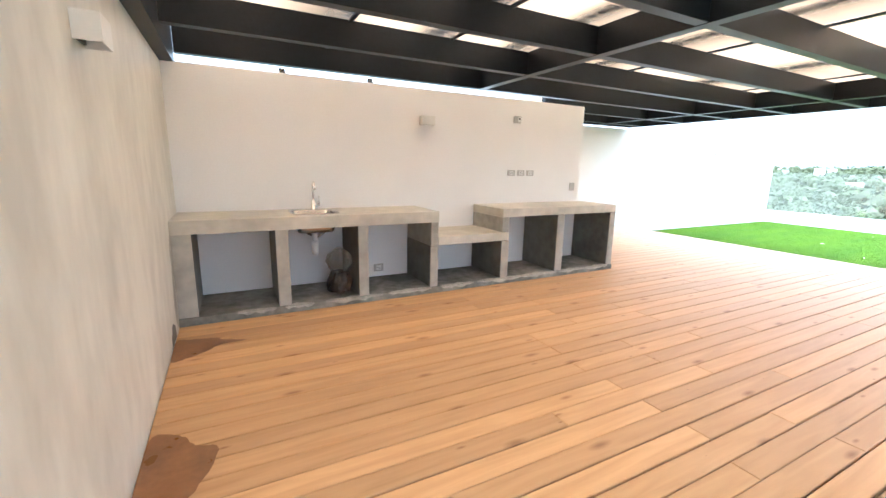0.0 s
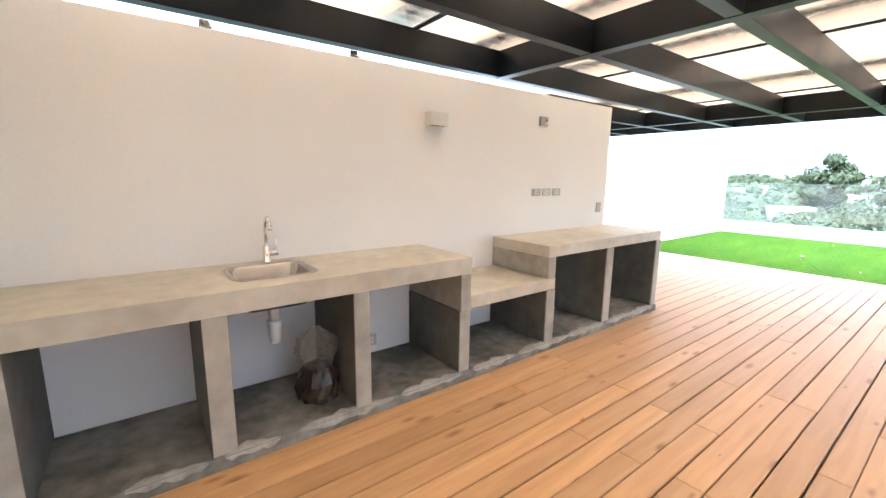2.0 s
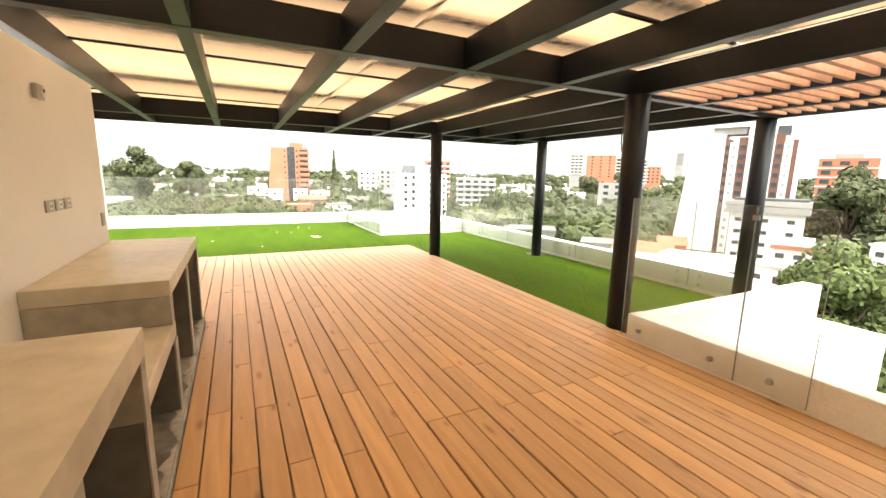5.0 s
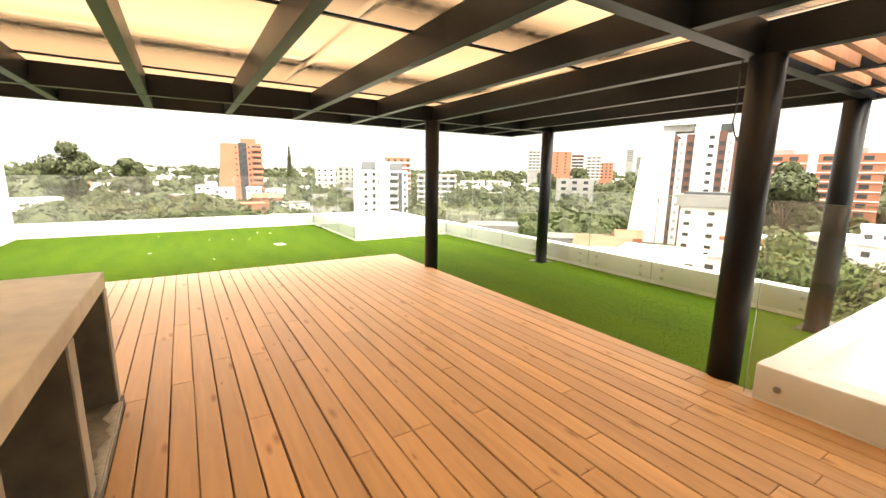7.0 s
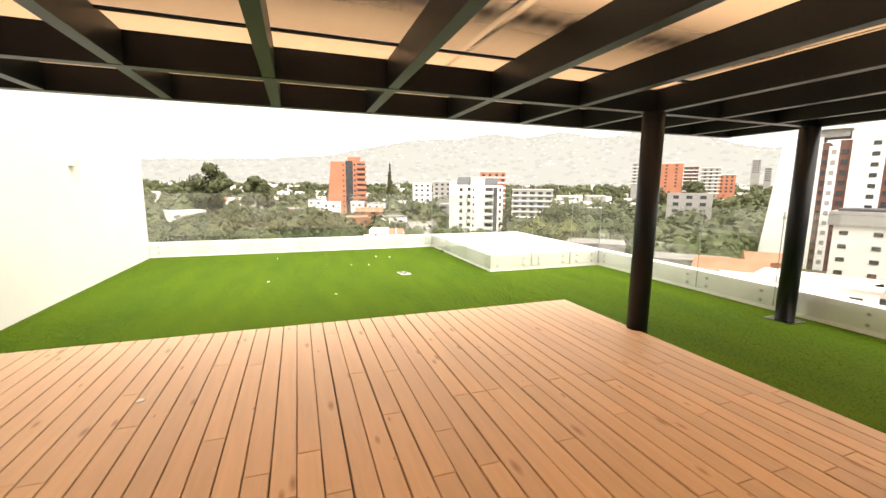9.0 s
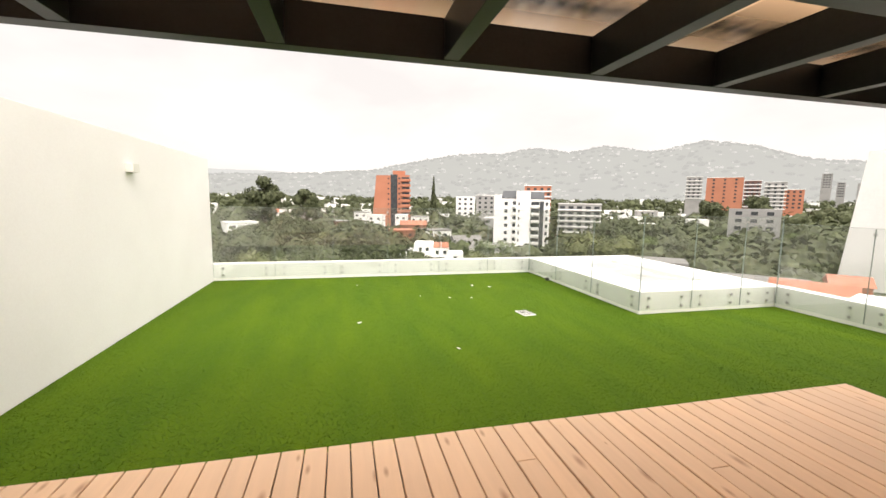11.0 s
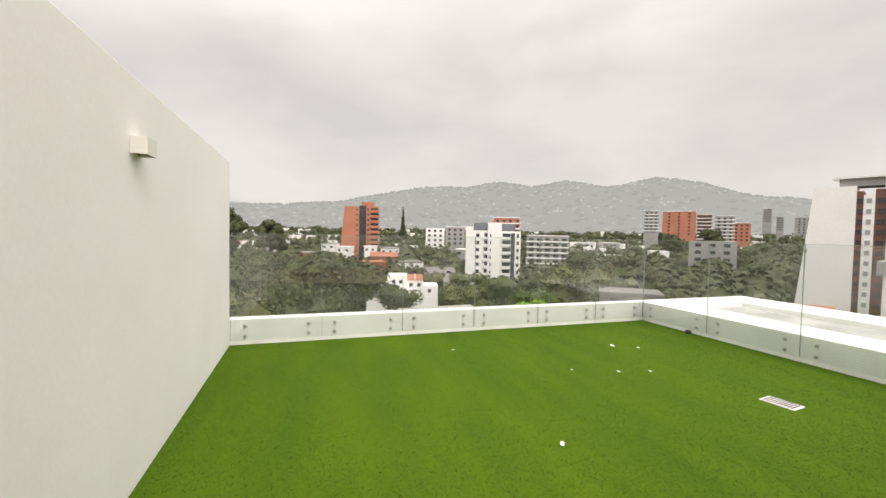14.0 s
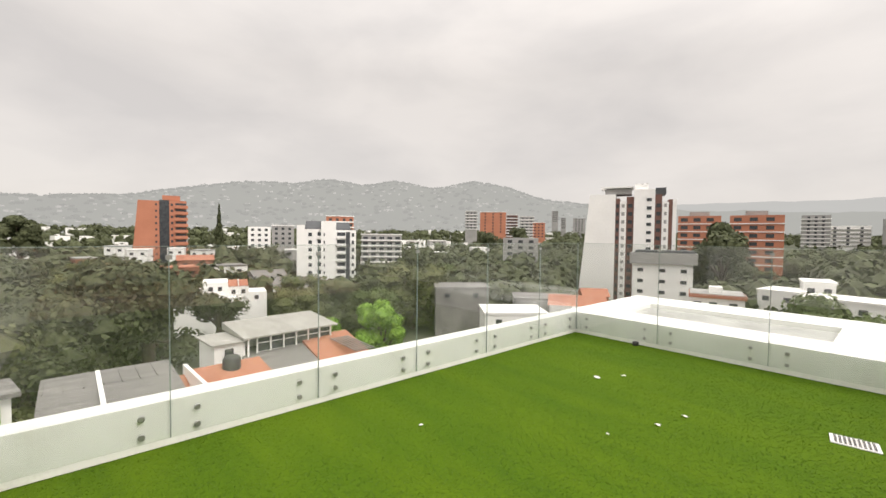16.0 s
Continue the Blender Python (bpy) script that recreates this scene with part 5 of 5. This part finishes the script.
# ---- trees ----
def tree_mesh(seed, height, width, leaf, count, trunk_frac=0.35, cone=False):
    """Trunk with limbs, and a crown of many small leaf clumps with gaps."""
    g = random.Random(seed)
    bt = bmesh.new()
    tube(bt, [(0, 0, -1), (0.1 * g.random(), 0, height * 0.3), (0, 0.1, height * 0.62), (0, 0, height * 0.85)], [width * 0.06, width * 0.045, width * 0.03, width * 0.008], 7)
    lobes = []
    if cone:
        for i in range(26):
            f = i / 25
            a = i * 2.4
            r = width * 0.5 * (1 - f) * 0.55
            lobes.append((r * math.cos(a), r * math.sin(a), height * (0.08 + 0.9 * f), width * 0.22 * (1.08 - f), 0.12 * height))
    else:
        for i in range(15):
            a, f = i * 2.4 + g.random(), g.random()
            r = width * 0.36 * math.sqrt(g.random())
            z = height * (trunk_frac + (0.93 - trunk_frac) * f) * (1 - 0.25 * (r / (width * 0.4)) ** 2)
            s = width * g.uniform(0.13, 0.24)
            lobes.append((r * math.cos(a), r * math.sin(a), z, s, s * 0.8))
            tube(bt, [(0, 0, height * 0.35), (r * 0.5 * math.cos(a), r * 0.5 * math.sin(a), (height * 0.35 + z) / 2), (r * math.cos(a), r * math.sin(a), z)], [width * 0.02, width * 0.014, width * 0.005], 5)
    vs, fs = [], []
    for i in range(count):
        x, y, z, s, sz = g.choice(lobes)
        d = Vector((g.gauss(0, 1), g.gauss(0, 1), g.gauss(0, 1))).normalized()
        q = Vector((x, y, z)) + Vector((d.x * s, d.y * s, d.z * sz)) * g.uniform(0.72, 1.08)
        out = d + Vector((g.gauss(0, 0.4), g.gauss(0, 0.4), g.gauss(0, 0.4)))
        u = out.cross(Vector((g.gauss(0, 1), g.gauss(0, 1), g.gauss(0, 1)))).normalized()
        v = out.cross(u).normalized()
        k = leaf * g.uniform(0.6, 1.3)
        n = len(vs)
        vs += [q - u * k, q - v * k * 0.7, q + u * k, q + v * k * 0.7]
        fs.append((n, n + 1, n + 2, n + 3))
    for x, y, z, s, sz in lobes:
        n = len(vs)
        ring = 6
        vs += [Vector((x, y, z + sz * 0.75)), Vector((x, y, z - sz * 0.75))] + [Vector((x + s * 0.75 * math.cos(k * math.pi / 3), y + s * 0.75 * math.sin(k * math.pi / 3), z)) for k in range(ring)]
        for k in range(ring):
            fs.append((n, n + 2 + k, n + 2 + (k + 1) % ring))
            fs.append((n + 1, n + 2 + (k + 1) % ring, n + 2 + k))
    crown = bpy.data.meshes.new("crown")
    crown.from_pydata([tuple(v) for v in vs], [], fs)
    trunk = bpy.data.meshes.new("trunk")
    bt.to_mesh(trunk)
    bt.free()
    trunk.materials.append(M_bark)
    return trunk, crown


def make_tree(kind, label, category, material, seed, height, width, leaf, count, m, **extra):
    trunk, crown = tree_mesh(seed, height, width, leaf, count, **extra)
    crown.materials.append(material)
    t = thing(kind, label, category, "city trees", m)
    for nm, me in (("trunk", trunk), ("crown", crown)):
        o = new(nm, me)
        o.parent = t
    return t


def plant(az, d):
    return Matrix.Translation(far(az, d, land(d) - 0.3)) @ pose(0, 0, 0, 0, 0, rnd.uniform(0, 360))


def single(kind, label, material, seed, az, d, el, width, leaf, count, **extra):
    """One tree whose top stands at the elevation el as seen from the terrace's east side."""
    return make_tree(kind, label, kind, material, seed, rise(d, el) - land(d) + 0.3, width, leaf, count, plant(az, d), **extra)


single("tree", "bright green leafy tree below the terrace", M_leafbright, 1, -33.0, 60, -8.2, 8.8, 0.26, 5600, trunk_frac=0.45)
single("tree", "small bright green tree below the terrace", M_leafbright, 2, -25.9, 62, -9.6, 4.8, 0.24, 2400, trunk_frac=0.6)
single("tree", "dense dark green tree below the terrace", M_leaf, 3, -85.0, 50, -4.5, 11.0, 0.26, 11000, trunk_frac=0.5)
single("tree", "dense green tree beside the street", M_leaf, 8, -101.0, 36, -6.5, 9.5, 0.2, 9500, trunk_frac=0.5)
single("tree", "very tall dark tree with a broad crown", M_leafdark, 4, -76.0, 150, 2.0, 19.0, 0.7, 6500, trunk_frac=0.4)
single("cypress", "tall narrow dark cypress", M_leafdark, 5, -13.1, 250, 2.85, 8.5, 0.5, 2800, cone=True)
single("tree", "large round dark tree on the skyline", M_leafdark, 6, 4.2, 210, 2.4, 15.0, 0.7, 4200, trunk_frac=0.45)
single("tree", "large round dark tree on the skyline", M_leafdark, 7, 9.4, 200, 3.0, 19.0, 0.7, 4200, trunk_frac=0.45)
single("tree", "dark grey-green tree on the skyline", M_leafdark, 9, -52.0, 300, 1.1, 22.0, 0.8, 3600, trunk_frac=0.4)
single("tree", "dark grey-green tree on the skyline", M_leafdark, 10, -47.5, 310, 0.6, 20.0, 0.8, 3600, trunk_frac=0.4)
kinds = [make_tree("tree", lab, "tree", mm, 20 + i, 12.0, 12.0, 0.24, 5000, plant(-4 - 9 * i, 95), trunk_frac=0.2) for i, (mm, lab) in enumerate((
    (M_leaf, "green broadleaf tree in the city woods"), (M_leafdark, "dark green tree in the city woods"), (M_leafolive, "olive green spreading tree in the city woods"), (M_leafdark, "dark grey-green tree in the city woods")))]
BLOCKED = ((-66, 7, 160), (-26, 5, 169), (-70, 5, 132), (-7.5, 3.5, 205))
made = 0
while made < 195:
    az = rnd.uniform(-112, 26)
    d = rnd.choice((rnd.uniform(60, 120), rnd.uniform(110, 230)))
    if any(abs(az - a) < w and dd - 6 < d < dd + 26 for a, w, dd in BLOCKED):
        continue
    if (-82 < az < -44 and d < 128) or (-22 < az < 0 and d < 72) or (-38 < az < -21 and d < 80) or (-21 < az < -6.5 and 70 < d < 122) or (-51 < az < -38 and d < 100) or (0 <= az < 20 and d < 64):
        continue
    if (abs(az + 26) < 4.5 and d > 130 and d < 169) or (-30 < az < -4 and d > 118 and rnd.random() < 0.4):
        continue
    s = rnd.uniform(1.0, 1.75) if d < 125 else rnd.uniform(0.8, 1.25)
    if az < -60 or -36 < az < -19:
        s *= 0.72
    p = far(az, d, land(d) - 0.5)
    copy_thing(kinds[made % 4], Matrix.Translation(p) @ pose(0, 0, 0, 0, 0, rnd.uniform(0, 360)) @ Matrix.Diagonal((s, s, s * rnd.uniform(0.85, 1.05), 1)))
    made += 1

spots = []
for i in range(5200):
    az = rnd.uniform(-125, 40)
    d = rnd.choice((rnd.uniform(110, 260), rnd.uniform(260, 760)))
    if any(abs(az - a) < w and dd - 45 < d < dd + 20 for a, w, dd in ((-66, 7, 160), (-26, 4.5, 169), (-70, 5, 132), (-7.5, 3.5, 250), (-49.5, 6.5, 420), (-77, 7, 225), (-33, 4, 230), (-84.5, 4, 430))):
        continue
    if any(abs(az - a) < w and d < dd for a, w, dd in ((-14.2, 5.2, 124), (-66, 8, 150))):
        continue
    w = rnd.uniform(3.0, 6.5)
    p = far(az, d, land(d) + rnd.uniform(2.0, 8.0))
    spots.append((p.x, p.y, p.z, w, w * rnd.uniform(0.7, 1.1)))
clump_cloud("city_woods", spots, M_leafdark, "dark green woods between the houses")
bm = bmesh.new()
for i in range(110):
    az, d = rnd.uniform(-60, 26), rnd.uniform(230, 740)
    w, dd, h = rnd.uniform(2, 5), rnd.uniform(3, 5), rnd.uniform(6, 11)
    m = Matrix.Translation(far(az, d, land(d))) @ pose(0, 0, 0, 0, 0, az + rnd.uniform(-30, 30))
    for v in box(bm, -dd, dd, -w, w, -2, h):
        v.co = m @ v.co
tagged(part("far_houses", bm, M_city_white), "pale roofs scattered among far trees", "houses", kind="stuff")

# ---- deck boards, laid last ----
structure("deck_frame", [(0.0, DECK_X - 0.03, DECK_Y + 0.02, LAWN_WALL_Y - 0.003, TURF_Z - 0.02, -0.032), (0.0, 1.15, -6.6, DECK_Y + 0.02, TURF_Z - 0.02, -0.033)], M_slab, "dark joists under the deck boards")
deck = thing("deck", "pine board deck with dark gaps, paler towards the lawn", "deck")
tagged(deck, kind="structure")


def board(x0, x1, y0, y1, parent=deck):
    c, z0, z1 = 0.004, -0.03, 0.0
    X, Y, L, W = (x0 + x1) / 2, (y0 + y1) / 2, (x1 - x0) / 2, (y1 - y0) / 2
    v = [(-L, -W, z0), (L, -W, z0), (L, W, z0), (-L, W, z0), (-L, -W, z1 - c), (L, -W, z1 - c), (L, W, z1 - c), (-L, W, z1 - c),
         (-L + c, -W + c, z1), (L - c, -W + c, z1), (L - c, W - c, z1), (-L + c, W - c, z1)]
    f = [(3, 2, 1, 0), (0, 1, 5, 4), (1, 2, 6, 5), (2, 3, 7, 6), (3, 0, 4, 7), (4, 5, 9, 8), (5, 6, 10, 9), (6, 7, 11, 10), (7, 4, 8, 11), (8, 9, 10, 11)]
    me = bpy.data.meshes.new("board")
    me.from_pydata(v, [], f)
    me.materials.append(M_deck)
    o = new("board", me)
    o.parent = parent
    o.matrix_basis = Matrix.Translation((X, Y, rnd.uniform(-0.0015, 0.0)))


PITCH = 0.138
GAP = 0.008
y = -0.675
row = 0
brnd = random.Random(3)
while y - PITCH > -6.6:
    x_end = DECK_X if y - PITCH > DECK_Y - 0.09 else 1.15
    x = 0.003
    nxt = (2.58 if row % 2 == 0 else 3.24) + brnd.choice((-0.05, 0.0, 0.04)) if brnd.random() < 0.85 else brnd.uniform(0.9, 4.2)
    while x < x_end - 0.01:
        x1 = min(nxt, x_end)
        if x_end - x1 < 0.4:
            x1 = x_end
        if row == 0 and x < 5.2 < x1:
            x1 = 5.205
        slip = brnd.uniform(-0.003, 0.003)
        board(x, x1 - 0.003, y - PITCH + GAP + slip, (y if x > 5.19 else min(y, -0.698)) + (slip if row else 0))
        x, nxt = x1, x1 + brnd.choice((1.35, 3.05, 3.05, 3.05))
    row += 1
    y -= PITCH
y = -0.675 + PITCH
while y < LAWN_WALL_Y - 0.01:
    x, nxt = (5.205 if y < 0.33 else 5.143), 5.2 + brnd.uniform(1.0, 3.3)
    while x < DECK_X - 0.01:
        x1 = min(nxt, DECK_X)
        if DECK_X - x1 < 0.4:
            x1 = DECK_X
        board(x, x1 - 0.003, y - PITCH + GAP, y)
        x, nxt = x1, x1 + 3.05
    y += PITCH
block("fascia_board", (DECK_X - 0.028, DECK_X - 0.004, DECK_Y, LAWN_WALL_Y - 0.005, TURF_Z, -0.034), M_deck, deck, 0.003)
block("fascia_board", (3.1, DECK_X - 0.03, DECK_Y - 0.028, DECK_Y - 0.005, TURF_Z, -0.034), M_deck, deck, 0.003)


def stain(pts, name):
    """A flat wet patch whose outline runs smoothly through the points."""
    bm, ring, n = bmesh.new(), [], len(pts)
    for i in range(n):
        p = [Vector(pts[(i + k - 1) % n]) for k in range(4)]
        for k in range(6):
            f = k / 6
            q = 0.5 * (2 * p[1] + (p[2] - p[0]) * f + (2 * p[0] - 5 * p[1] + 4 * p[2] - p[3]) * f * f + (3 * p[1] - p[0] - 3 * p[2] + p[3]) * f ** 3)
            ring.append(bm.verts.new((max(0.004, q.x + brnd.uniform(-0.005, 0.005)), q.y + brnd.uniform(-0.005, 0.005), 0.0012)))
    bm.faces.new(ring)
    tagged(part(name, bm, M_wet), "dark wet stain on the deck boards", "stain", "stains on the deck")


stain([(0.004, -1.02), (0.13, -1.03), (0.29, -1.06), (0.33, -1.12), (0.50, -1.20), (0.32, -1.22), (0.20, -1.32), (0.09, -1.38), (0.004, -1.38)], "stain")
stain([(0.004, -2.34), (0.14, -2.34), (0.22, -2.46), (0.32, -2.52), (0.28, -2.70), (0.17, -2.88), (0.004, -2.98)], "stain")
